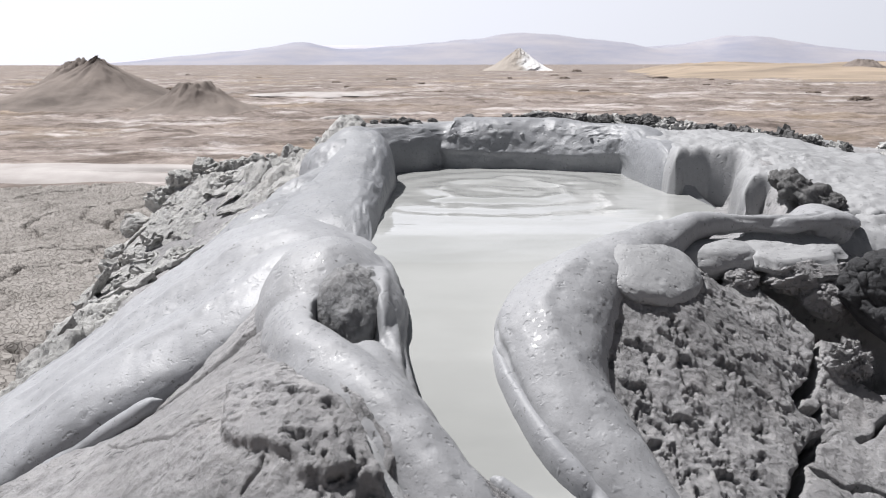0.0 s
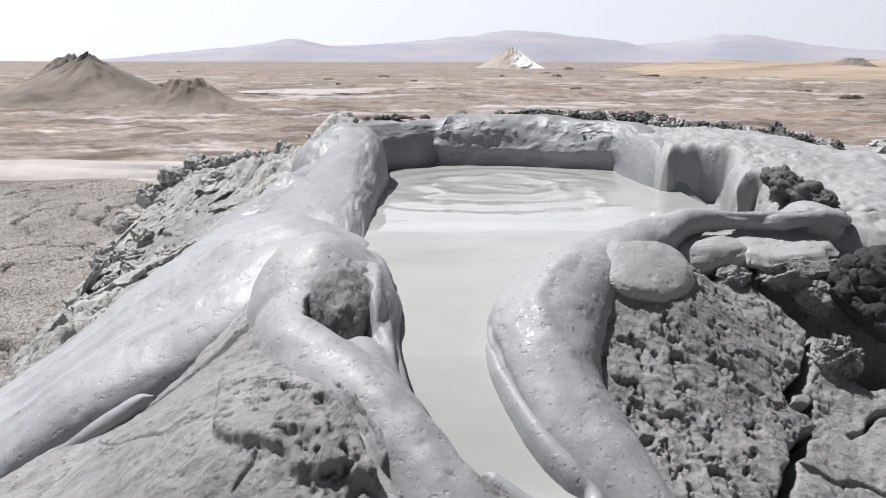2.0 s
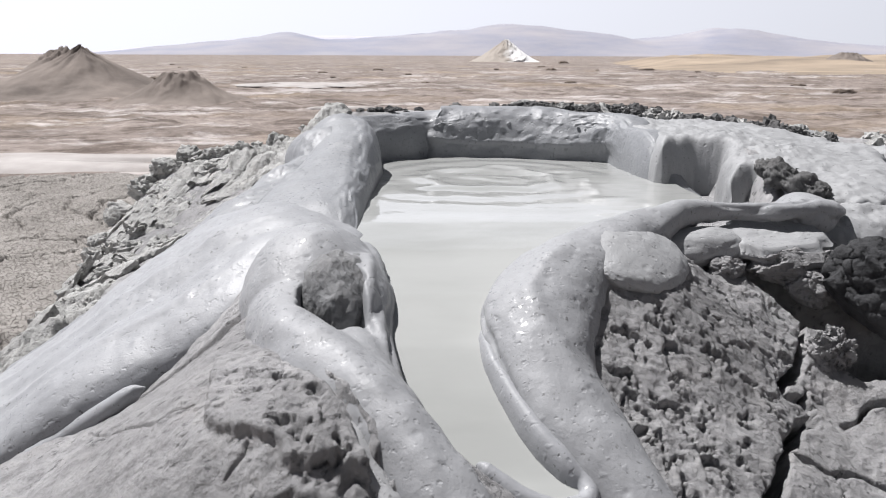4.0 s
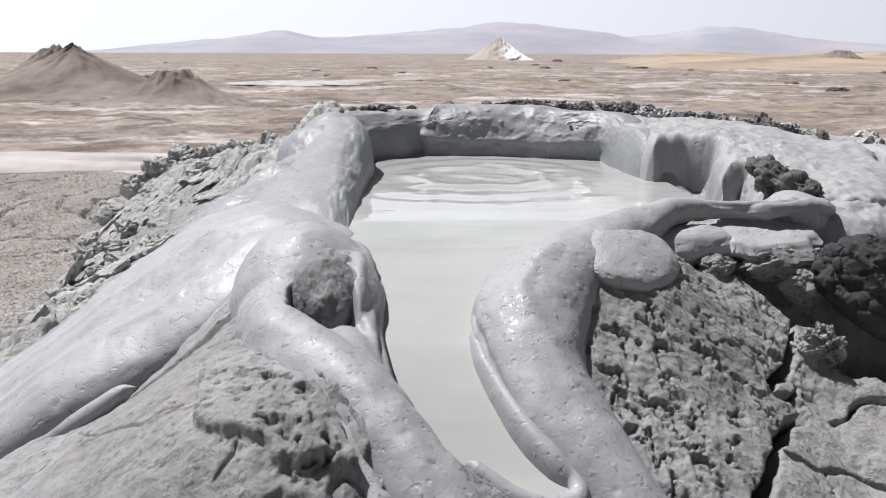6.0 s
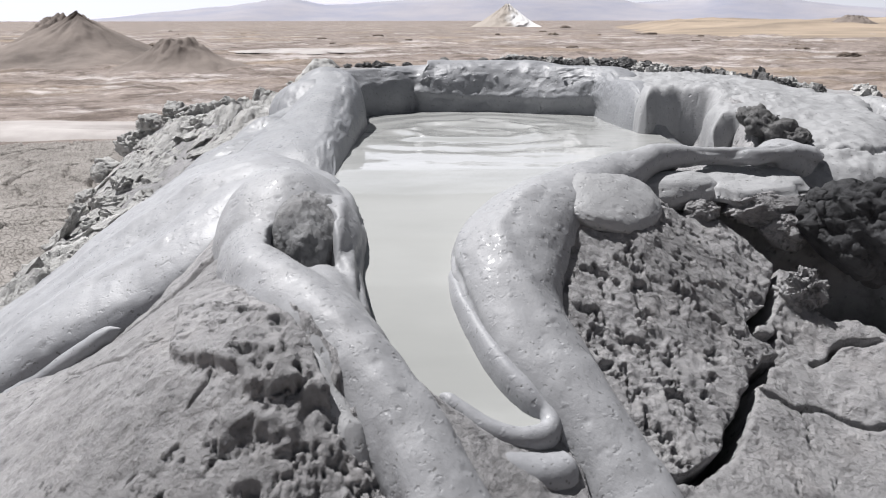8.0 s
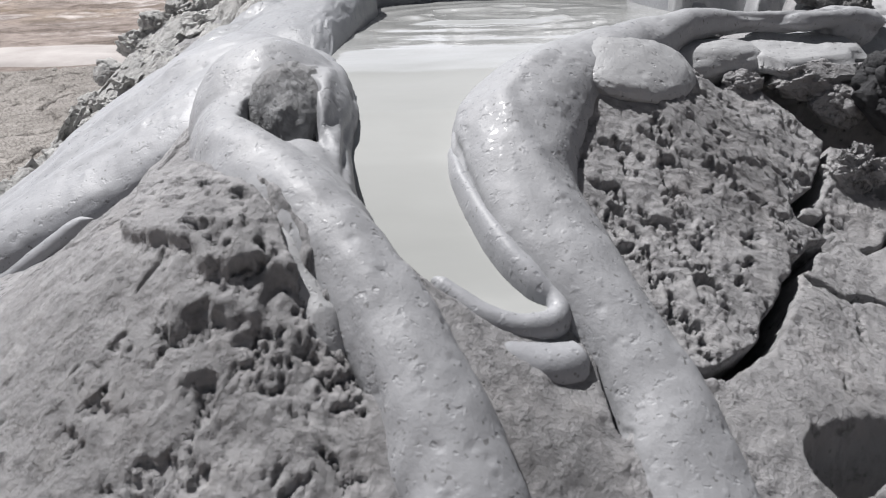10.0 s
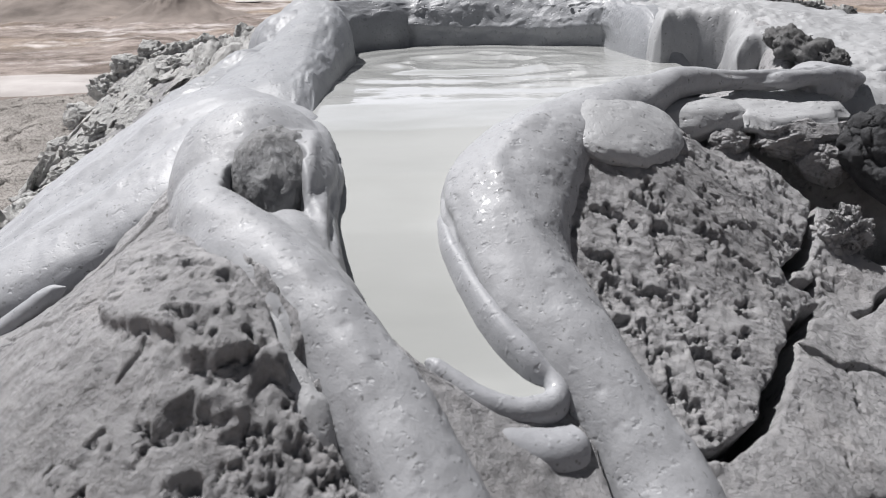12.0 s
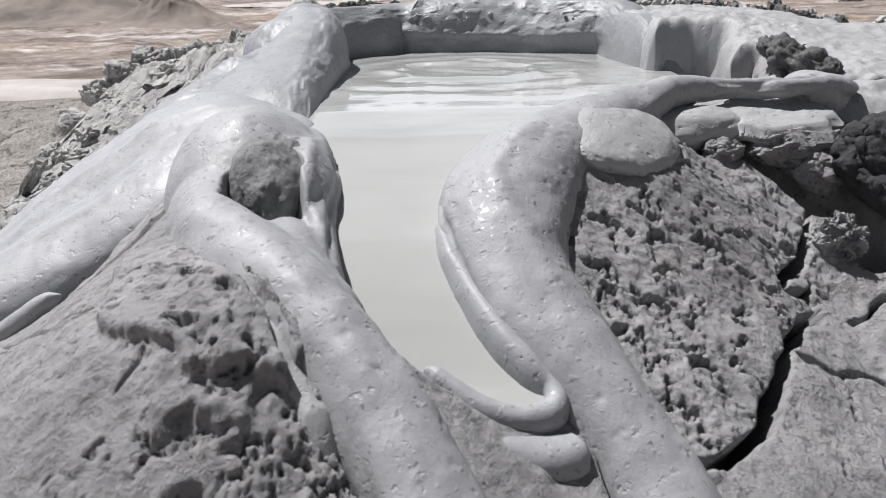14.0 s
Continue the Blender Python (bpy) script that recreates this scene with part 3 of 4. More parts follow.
def relief(x, y):
    """Pits, ledges and cracks, measured out of the surface."""
    right = smooth01((x - 0.17) / 0.05) * smooth01((0.8 - x) / 0.1) * smooth01((y - 0.55) / 0.06) * smooth01((1.18 - y) / 0.06)
    hump = shore(x + 0.006 * fbm(x, y, 35, 3, 0.6, 26), y + 0.006 * fbm(x, y, 35, 3, 0.6, 27), HUMP)
    step = shore(x + 0.008 * fbm(x, y, 40, 3, 0.6, 28), y + 0.008 * fbm(x, y, 40, 3, 0.6, 29), STEPS)
    left = 0.6 * smooth01((0.012 - hump) / 0.03) + 0.6 * smooth01((0.02 - step) / 0.03) + 0.16 * smooth01((0.04 - x) / 0.06) * smooth01((x + 0.4) / 0.15) * smooth01((0.9 - y) / 0.06) + 0.5 * smooth01((0.66 - y) / 0.05) * smooth01((x + 0.24) / 0.06) * smooth01((0.02 - x) / 0.04)
    slab = smooth01(((x - 0.28) * 0.25 - (y - 0.70) * 0.2) / 0.008)
    field = np.clip(right * (1 - 0.78 * slab) + left, 0, 1)
    patchy = 0.35 + 0.65 * smooth01((fbm(x, y, 9.0, 2, 0.5, 44) + 0.35) / 0.6)
    d = field * (0.003 * fbm(x, y * 1.1, 20.0, 2, 0.5, 11) + 0.0014 * fbm(x * 0.9, y * 1.2, 75.0, 4, 0.6, 12))
    d = d + 0.011 * smooth01((0.004 - hump) / 0.012) * smooth01((0.9 - y) / 0.08) + 0.006 * smooth01((0.004 - step) / 0.01)
    # crumbs standing up from the skin, and hollows torn between them
    c1, c2 = cells(x + 0.006 * fbm(x, y, 60, 3, 0.6, 15), y + 0.006 * fbm(x, y, 60, 3, 0.6, 17), 85.0, 18)
    crumb = np.clip(1 - 1.3 * c1, 0, 1) * smooth01((c2 - c1) / 0.25)
    torn = fbm(x * 0.85, y * 1.25, 42.0, 4, 0.6, 14)
    d = d + field * patchy * (0.0028 * crumb * smooth01((fbm(x, y, 30, 2, 0.5, 19) + 0.2) / 0.5) - 0.007 * smooth01((torn - 0.62) / 0.2))
    d = d + 0.0012 * fbm(x, y, 60.0, 3, 0.6, 16)
    warp_x, warp_y = 0.011 * fbm(x, y, 45, 4, 0.65, 31), 0.011 * fbm(x, y, 45, 4, 0.65, 32)
    for px_, py_, r, deep in PITS:
        near = np.abs(x[0] - px_) < 0.04
        rows_ = np.abs(y[:, 0] - py_) < 0.03
        if near.any() and rows_.any():
            w = np.ix_(rows_, near)
            q = np.hypot((x[w] + warp_x[w] - px_) * 0.85, (y[w] + warp_y[w] - py_) * 1.7)
            d[w] -= 0.7 * deep * smooth01((1.35 * r - q) / (1.15 * r)) * (0.6 + 0.4 * field[w])
    for pts, w, deep in CRACKS:
        q = line_distance(x + 0.006 * fbm(x, y, 24, 2, 0.5, 21), y + 0.006 * fbm(x, y, 24, 2, 0.5, 22), pts)
        d = d - deep * smooth01((1.25 * w - q) / (0.6 * w)) - 0.002 * smooth01((3 * w - q) / (3 * w))
    return d


def crust(x, y):
    return form(x, y)




def graded(lo, hi, fine_lo, fine_hi, step, grow):
    """Even steps in the middle, growing outwards."""
    mid = list(np.arange(fine_lo, fine_hi, step))
    out, d, v = [], step, mid[-1]
    while v < hi:
        d *= grow
        v += d
        out.append(v)
    low, d, v = [], step, mid[0]
    while v > lo:
        d *= grow
        v -= d
        low.append(v)
    return np.array(low[::-1] + mid + out)


gx = graded(-9, 9, -0.42, 0.68, 0.0019, 1.03)
gy = graded(-8, 11, 0.44, 1.2, 0.0019, 1.03)
X, Y = np.meshgrid(gx, gy)
Z = form(X, Y)
plain_z = cone(X, Y)
dzx, dzy = np.gradient(plain_z, axis=1) / np.gradient(X, axis=1), np.gradient(plain_z, axis=0) / np.gradient(Y, axis=0)
dzx, dzy = np.clip(dzx, -1.2, 1.2), np.clip(dzy, -1.2, 1.2)
D, long = relief(X, Y), np.sqrt(1 + dzx ** 2 + dzy ** 2)
X, Y, Z = X - D * dzx / long, Y - D * dzy / long, Z + D / long
mound = tagged(grid_mesh("mud_mound", X, Y, Z, DRY), "pitted and cracked dry grey mud mound of a mud volcano", "mud mound", kind="structure")

# liquid mud
px, py = np.meshgrid(np.arange(-0.3, 0.72, 0.006), np.arange(0.62, 2.4, 0.006))
s = shore(px, py, POOL)
pz = water(py) + 0.0012 * fbm(px, py, 6.0, 3, 0.45, 51)
swirl_x, swirl_y = px + 0.05 * fbm(px, py, 5.0, 3, 0.5, 53), py + 0.05 * fbm(px, py, 5.0, 3, 0.5, 54)
rr = np.hypot(swirl_x - 0.14, (swirl_y - 1.78) * 0.9)
pz += 0.0011 * np.sin(rr * 62) * np.exp(-(rr / 0.34) ** 2) * smooth01((py - 1.25) / 0.2)
pz += 0.0028 * np.exp(-((rr - 0.13) / 0.02) ** 2) * smooth01((fbm(px, py, 3.0, 2, 0.5, 55) + 0.5) / 0.5)
pool = tagged(grid_mesh("mud_pool", px, py, pz, LIQUID, keep=(s < np.where((py < 1.4) & (px > 0.16), 0.012, 0.035)) & (py > 0.715)), "glossy liquid grey mud with faint ripples filling the crater", "mud pool")

rng = random.Random(12)
dome_mesh = lump("bubble", (0, 0, -30), (1, 1, 0.4), LIQUID, 0.02, 1.0, 3, 2)
scene.collection.objects.unlink(dome_mesh)
for k in range(6):
    x, y = rng.uniform(0.0, 0.3), rng.uniform(1.55, 1.9)
    ob = new("bubble", dome_mesh.data)
    ob.parent = pool
    s_ = rng.uniform(0.001, 0.002)
    ob.scale = (s_, s_, s_)
    ob.location = (x, y, float(water(y)) - 0.15 * s_)

# ---------------------------------------------------------------- tongues and folds of wet mud
rim = tagged(new("crater_rim"), "glistening rounded rim of wet grey mud round the pool", "crater rim")
WALL = [  # shore x, y, crest height, reach from shore to crest, breadth beyond, fullness of the brow
    (-0.1, 1.16, -0.05, 0.04, 0.05, 2.0), (-0.118, 1.28, 0.02, 0.04, 0.14, 3.0), (-0.124, 1.42, 0.045, 0.045, 0.2, 3.2), (-0.124, 1.56, 0.066, 0.045, 0.2, 3.2), (-0.12, 1.7, 0.088, 0.05, 0.16, 3.2), (-0.118, 1.84, 0.118, 0.06, 0.16, 3.0),
    (-0.13, 1.94, 0.13, 0.08, 0.14, 2.4), (-0.14, 2.02, 0.112, 0.06, 0.13, 2.6), (-0.11, 2.09, 0.108, 0.05, 0.13, 2.8), (-0.05, 2.12, 0.112, 0.05, 0.13, 3.2), (-0.012, 2.16, 0.112, 0.06, 0.14, 3.2), (0.02, 2.15, 0.125, 0.08, 0.15, 2.6), (0.1, 2.145, 0.126, 0.095, 0.15, 2.5),
    (0.2, 2.14, 0.127, 0.095, 0.15, 2.5), (0.3, 2.11, 0.125, 0.095, 0.15, 2.5), (0.39, 2.085, 0.12, 0.07, 0.15, 3.2), (0.455, 2.05, 0.118, 0.045, 0.14, 4.0), (0.462, 1.97, 0.105, 0.04, 0.12, 3.0), (0.47, 1.88, 0.1, 0.04, 0.1, 2.8),
    (0.478, 1.79, 0.085, 0.04, 0.06, 2.8), (0.5, 1.72, 0.02, 0.04, 0.05, 2.5), (0.55, 1.66, -0.04, 0.04, 0.08, 2.5)]


def crater_wall(name, rows, mat, parent, steps=24):
    """The wall round the pool: steep and lumpy inside, rounded crest, easing down outside."""
    p = spline(rows, steps)
    run = np.concatenate([[0], np.cumsum(np.hypot(*np.diff(p[:, :2], axis=0).T))])
    ahead = np.gradient(p[:, :2], axis=0)
    ahead /= np.linalg.norm(ahead, axis=1)[:, None]
    out = np.stack([-ahead[:, 1], ahead[:, 0]], 1)
    t = np.linspace(0, 1, 120)
    inner = np.clip(t / 0.65, 0, 1)                     # foot to crest
    outer = np.clip((t - 0.65) / 0.35, 0, 1)            # crest to back
    top, reach, wide, full = p[:, 2:3], p[:, 3:4], p[:, 4:5], p[:, 5:6]
    turn = inner[None] * np.pi / 2
    rise = np.sin(turn) ** (2 / full)
    lean = 1 - np.clip(np.cos(turn), 0, 1) ** (2 / full)
    z = -0.05 + (top + 0.05) * rise - (top + 0.05) * (outer ** 2.2)[None]
    u = -0.012 + (reach + 0.012) * lean + wide * outer[None]
    S, T = np.broadcast_arrays(run[:, None], t[None])
    H = z + 0.4 * u
    drape = fbm(S, H, 9.0, 3, 0.5, 131)
    creases = np.abs(value_noise(S * 22 + 0.6 * drape, H * 9, 133)) ** 0.5
    lumps = fbm(S, H, 24.0, 3, 0.45, 134)
    blobs = smooth01((fbm(S, H * 1.3, 55.0, 2, 0.5, 136) - 0.35) / 0.5)
    far = smooth01((p[:, 1:2] - 1.95) / 0.1) * smooth01((p[:, 0:1] + 0.05) / 0.06)
    amount = np.sin(np.clip(t * 1.1 + 0.02, 0, 1) * np.pi)[None] ** 0.6
    low = smooth01((z + 0.0) / 0.035)                   # the foot is washed smooth
    u = u - amount * low * (0.3 + 0.7 * far) * (0.011 * drape + 0.0025 * (0.6 - creases) + 0.0026 * lumps + 0.0022 * blobs) * (1 - 0.75 * smooth01((inner[None] - 0.72) / 0.28))
    u = u - 0.003 * far * np.exp(-((z - 0.045 - 0.008 * fbm(S, S * 0, 12.0, 2, 0.5, 137)) / 0.007) ** 2) + 0.003 * far * np.exp(-((z - 0.02) / 0.016) ** 2)
    z = z + amount * (0.006 * fbm(S, T * 0.5, 9.0, 3, 0.5, 135) + 0.0015 * lumps * smooth01((inner[None] - 0.6) / 0.3))
    return grid_mesh(name, p[:, 0:1] + out[:, 0:1] * u, p[:, 1:2] + out[:, 1:2] * u, z, mat, parent=parent)


crater_wall("wall", WALL, RIM_WET, rim)
rng = random.Random(17)
for k in range(16):
    x = rng.uniform(-0.0, 0.4)
    y = float(np.interp(x, [0.0, 0.1, 0.2, 0.3, 0.4], [2.155, 2.15, 2.145, 2.115, 2.075]))
    s_ = rng.uniform(0.0025, 0.006)
    z = rng.uniform(0.03, 0.09)
    lump("nodule", (x, y + 0.006 + 0.2 * max(z - 0.05, 0), z), (s_ * 1.2, s_, s_), WET, 0.2, 1.6, 3, 300 + k, parent=rim)

arm = tagged(new("curved_mud_flow"), "thick smooth curved arm of wet grey mud beside the outflow", "mud flow")
strand = tongue("strand", [(0.67, 1.31, 0.034, 0.034, 0.014), (0.605, 1.262, 0.046, 0.024, 0.016), (0.545, 1.23, 0.047, 0.017, 0.015), (0.49, 1.226, 0.046, 0.014, 0.014), (0.43, 1.222, 0.049, 0.015, 0.016), (0.37, 1.2, 0.054, 0.022, 0.022), (0.306, 1.152, 0.05, 0.036, 0.037),
        (0.24, 1.09, 0.044, 0.05, 0.042), (0.176, 1.022, 0.035, 0.063, 0.052), (0.133, 0.95, 0.014, 0.07, 0.062), (0.127, 0.887, -0.015, 0.062, 0.057), (0.14, 0.833, -0.05, 0.054, 0.052),
        (0.17, 0.783, -0.088, 0.051, 0.05), (0.206, 0.73, -0.128, 0.042, 0.055), (0.232, 0.68, -0.17, 0.042, 0.05), (0.25, 0.62, -0.215, 0.05, 0.045), (0.28, 0.54, -0.28, 0.05, 0.045)],
       WET, steps=16, around=60, power=2.15, rough=0.002, seed=5)
root = tongue("root", [(0.55, 1.235, 0.046, 0.016, 0.016), (0.605, 1.275, 0.045, 0.035, 0.035), (0.635, 1.345, 0.038, 0.05, 0.05), (0.645, 1.45, 0.03, 0.045, 0.05)], WET, seed=45)
body = melt("strand", [strand, root], WET, arm, 0.0025, 6)
sculpt(body, seams=[([(0.19, 1.02), (0.135, 0.965), (0.116, 0.92), (0.128, 0.87), (0.152, 0.832), (0.18, 0.79)], 0.013, 0.0045), ([(0.6, 1.255), (0.55, 1.222), (0.49, 1.218), (0.43, 1.214)], 0.004, -0.004),
                    ([(0.062, 0.96, -0.03), (0.062, 0.9, -0.04), (0.078, 0.84, -0.066), (0.1, 0.79, -0.094), (0.12, 0.755, -0.12)], 0.006, -0.005)],
       grain=((12.0, 0.0016), (50.0, 0.0005)), dimples=(700, 0.0026, 0.001), seed=5)
tongue("fold", [(0.06, 0.95, -0.045, 0.006, 0.02), (0.068, 0.88, -0.056, 0.01, 0.028), (0.089, 0.82, -0.078, 0.013, 0.03), (0.112, 0.775, -0.097, 0.014, 0.03), (0.133, 0.749, -0.113, 0.013, 0.026), (0.15, 0.736, -0.128, 0.0115, 0.02), (0.153, 0.723, -0.136, 0.0115, 0.016),
        (0.143, 0.711, -0.14, 0.012, 0.016), (0.12, 0.704, -0.139, 0.0125, 0.017), (0.092, 0.708, -0.131, 0.012, 0.017), (0.068, 0.72, -0.12, 0.01, 0.016), (0.045, 0.735, -0.108, 0.007, 0.014)],
       WET_FINE, steps=14, around=28, rough=0.0012, seed=6, parent=arm)

lip = tagged(new("mud_dam"), "rounded lip of wet mud damming the channel", "mud flow")
tongue("lower_lip", [(0.062, 0.708, -0.137, 0.014, 0.018), (0.095, 0.693, -0.15, 0.02, 0.022), (0.128, 0.688, -0.158, 0.024, 0.024), (0.155, 0.692, -0.161, 0.022, 0.024), (0.176, 0.702, -0.163, 0.014, 0.018)],
       WET_FINE, steps=10, around=32, power=2.4, rough=0.001, seed=9, parent=lip)
apron = tongue("apron", [(0.07, 0.715, -0.15, 0.05, 0.04), (0.105, 0.668, -0.178, 0.065, 0.045), (0.135, 0.61, -0.213, 0.07, 0.045), (0.17, 0.53, -0.272, 0.075, 0.045), (0.21, 0.43, -0.347, 0.08, 0.045)],
       WET, steps=30, around=90, rough=0.003, seed=10, parent=lip)
sculpt(apron, grain=((40.0, 0.0015), (110.0, 0.0006)), dimples=(80, 0.003, 0.0015), seed=10)

knob = tagged(new("lumpy_mud_flow"), "rounded mud knob with a rough patch and smooth wet folds", "mud flow")
dome = lump("dome", (-0.15, 1.05, -0.072), (0.1, 0.14, 0.12), WET, 0.03, 1.5, 5, 3)
fold = tongue("fold", [(-0.17, 1.14, -0.07, 0.05, 0.05), (-0.178, 1.07, -0.04, 0.05, 0.06), (-0.176, 0.99, -0.006, 0.044, 0.07), (-0.167, 0.92, 0.0, 0.043, 0.07), (-0.143, 0.86, -0.005, 0.045, 0.07), (-0.1, 0.8, -0.015, 0.05, 0.07), (-0.055, 0.745, -0.03, 0.048, 0.07),
        (-0.01, 0.69, -0.058, 0.043, 0.06), (0.028, 0.637, -0.096, 0.04, 0.06), (0.06, 0.585, -0.142, 0.042, 0.06), (0.09, 0.52, -0.2, 0.045, 0.05), (0.12, 0.44, -0.28, 0.05, 0.05)],
       WET, steps=16, around=48, power=2.15, rough=0.003, seed=11)
flap = tongue("flap", [(-0.15, 1.14, 0.0, 0.045, 0.05), (-0.105, 1.12, 0.012, 0.035, 0.06), (-0.08, 1.07, 0.014, 0.026, 0.08), (-0.064, 0.99, -0.002, 0.021, 0.09), (-0.057, 0.9, -0.028, 0.022, 0.08), (-0.048, 0.81, -0.045, 0.026, 0.06), (-0.035, 0.74, -0.062, 0.028, 0.05)],
       WET_FINE, steps=14, around=36, rough=0.002, seed=12)
lap = tongue("lap", [(-0.115, 0.98, -0.03, 0.045, 0.05), (-0.108, 0.91, -0.026, 0.046, 0.055), (-0.083, 0.84, -0.026, 0.042, 0.055), (-0.05, 0.77, -0.04, 0.04, 0.05), (-0.02, 0.71, -0.07, 0.035, 0.04)], WET, rough=0.003, seed=13)
saddle = lump("saddle", (-0.16, 0.955, -0.062), (0.06, 0.09, 0.068), WET, 0.02, 1.5, 5, 14)
cheek = lump("cheek", (-0.104, 0.99, -0.05), (0.063, 0.118, 0.074), WET, 0.03, 1.5, 5, 4)
body = melt("folds", [dome, fold, flap, lap, cheek, saddle], WET, knob, 0.0026, 16)
# the older crust lies bare in a hollow that the folds leave open
sculpt(body, hollows=[(-0.112, 0.915, 0.043, 0.058, -0.07)],
       seams=[([(-0.08, 1.06), (-0.072, 0.99), (-0.066, 0.93), (-0.055, 0.86)], 0.007, 0.004), ([(-0.06, 1.05, -0.01), (-0.05, 0.97, -0.025), (-0.045, 0.88, -0.045), (-0.04, 0.8, -0.06)], 0.006, -0.005),
              ([(-0.13, 0.83), (-0.08, 0.77), (-0.03, 0.7), (0.02, 0.635)], 0.016, 0.003)],
       grain=((12.0, 0.0014), (50.0, 0.0005)), dimples=(600, 0.0026, 0.001), seed=31)
tongue("skirt", [(-0.185, 0.87, -0.048, 0.012, 0.025), (-0.152, 0.805, -0.04, 0.02, 0.034), (-0.112, 0.745, -0.039, 0.022, 0.034), (-0.074, 0.697, -0.057, 0.021, 0.034), (-0.046, 0.664, -0.084, 0.018, 0.032), (-0.016, 0.622, -0.122, 0.015, 0.03)],
       HALF, steps=20, around=48, rough=0.003, seed=18, parent=knob)
# a lump of the older crust shows in it
patch = lump("rough_patch", (-0.114, 0.99, -0.034), (0.049, 0.098, 0.064), BARE, 0.08, 1.8, 6, 28, parent=knob)
sculpt(patch, grain=((28.0, 0.003), (75.0, 0.0016), (170.0, 0.0007)), dimples=(90, 0.004, 0.0025), seed=28)

flow = tagged(new("mud_sheet"), "broad smooth sheet of wet grey mud running down the flank", "mud flow")
soft = [tongue("sheet", [(-0.14, 1.36, 0.0, 0.12, 0.06), (-0.22, 1.3, 0.022, 0.19, 0.09), (-0.3, 1.25, 0.006, 0.215, 0.09), (-0.38, 1.21, -0.042, 0.215, 0.08), (-0.48, 1.165, -0.108, 0.205, 0.07), (-0.6, 1.13, -0.195, 0.19, 0.06), (-0.75, 1.08, -0.295, 0.19, 0.06), (-0.95, 1.0, -0.43, 0.19, 0.06)],
               WET_FINE, steps=20, around=64, power=2.5, rough=0.004, folds=0.003, seed=14, grain=9.0),
        ]
body = melt("sheet", soft, WET_FINE, flow, 0.0042, 4)
sculpt(body, seams=[([(-0.2, 1.2), (-0.3, 1.17), (-0.45, 1.12), (-0.65, 1.06)], 0.02, -0.005), ([(-0.25, 1.13), (-0.35, 1.08), (-0.5, 1.05), (-0.7, 1.0)], 0.012, 0.004), ([(-0.22, 1.25), (-0.36, 1.21), (-0.5, 1.17), (-0.7, 1.11)], 0.012, 0.004)],
       grain=((6.0, 0.003), (24.0, 0.0009), (60.0, 0.0004)), dimples=(200, 0.0045, 0.0018), seed=33)
soft = [tongue("shoulder", [(-0.23, 1.9, 0.07, 0.07, 0.08), (-0.25, 1.74, 0.055, 0.09, 0.09), (-0.27, 1.58, 0.036, 0.1, 0.09), (-0.32, 1.42, 0.0, 0.11, 0.08), (-0.42, 1.31, -0.062, 0.1, 0.07), (-0.53, 1.25, -0.14, 0.1, 0.06), (-0.68, 1.2, -0.235, 0.1, 0.06), (-0.9, 1.12, -0.38, 0.1, 0.06)],
               WET, steps=20, around=56, power=2.3, rough=0.006, seed=16, grain=12.0),
        lump("bulge", (-0.225, 1.87, 0.022), (0.1, 0.14, 0.085), WET, 0.06, 1.5, 5, 61),
        lump("bulge", (-0.215, 1.56, -0.03), (0.1, 0.17, 0.082), WET, 0.06, 1.5, 5, 62, turn=0.2)]
body = melt("shoulder", soft, RIM_WET, flow, 0.004, 14)
sculpt(body, seams=[([(-0.13, 1.35), (-0.2, 1.325), (-0.3, 1.3), (-0.42, 1.25), (-0.56, 1.2), (-0.8, 1.13)], 0.014, -0.006),
                    ([(-0.13, 1.72), (-0.2, 1.68), (-0.29, 1.7), (-0.34, 1.76)], 0.016, -0.006), ([(-0.16, 1.5), (-0.21, 1.44), (-0.27, 1.42)], 0.008, 0.005), ([(-0.17, 1.49), (-0.22, 1.42), (-0.29, 1.4)], 0.007, -0.004), ([(-0.15, 1.93), (-0.18, 1.86), (-0.17, 1.8), (-0.14, 1.77)], 0.01, 0.006),
                    ([(-0.14, 1.62), (-0.19, 1.58), (-0.25, 1.6)], 0.006, -0.005), ([(-0.15, 1.88, 0.1), (-0.15, 1.8, 0.07), (-0.14, 1.7, 0.03)], 0.008, -0.006)],
       grain=((7.0, 0.005), (22.0, 0.0016), (55.0, 0.0011), (120.0, 0.0005)), dimples=(300, 0.004, 0.0018), seed=34)
tongue("fold", [(-0.35, 0.956, -0.128, 0.004, 0.008), (-0.38, 0.958, -0.14, 0.014, 0.016), (-0.43, 0.967, -0.172, 0.016, 0.018), (-0.48, 0.962, -0.202, 0.016, 0.018), (-0.53, 0.945, -0.232, 0.014, 0.018)],
       WET_FINE, steps=14, around=28, rough=0.0015, seed=15, parent=flow)

bank = tagged(new("mud_bank"), "broad flat bank of half-dry grey mud beside the crater", "mud bank")
BANK_EDGE = [(0.45, 2.06), (0.47, 1.9), (0.475, 1.79), (0.482, 1.725), (0.505, 1.7), (0.535, 1.735), (0.575, 1.75), (0.612, 1.725), (0.582, 1.63), (0.562, 1.56), (0.568, 1.525), (0.59, 1.545), (0.622, 1.555), (0.645, 1.53), (0.632, 1.45), (0.6, 1.39), (0.56, 1.31),
             (0.545, 1.255), (0.6, 1.225), (0.66, 1.24), (0.76, 1.27), (0.85, 1.27), (0.98, 1.3), (1.12, 1.45), (1.25, 1.75), (1.3, 2.05), (1.1, 2.2), (0.85, 2.34), (0.6, 2.42)]
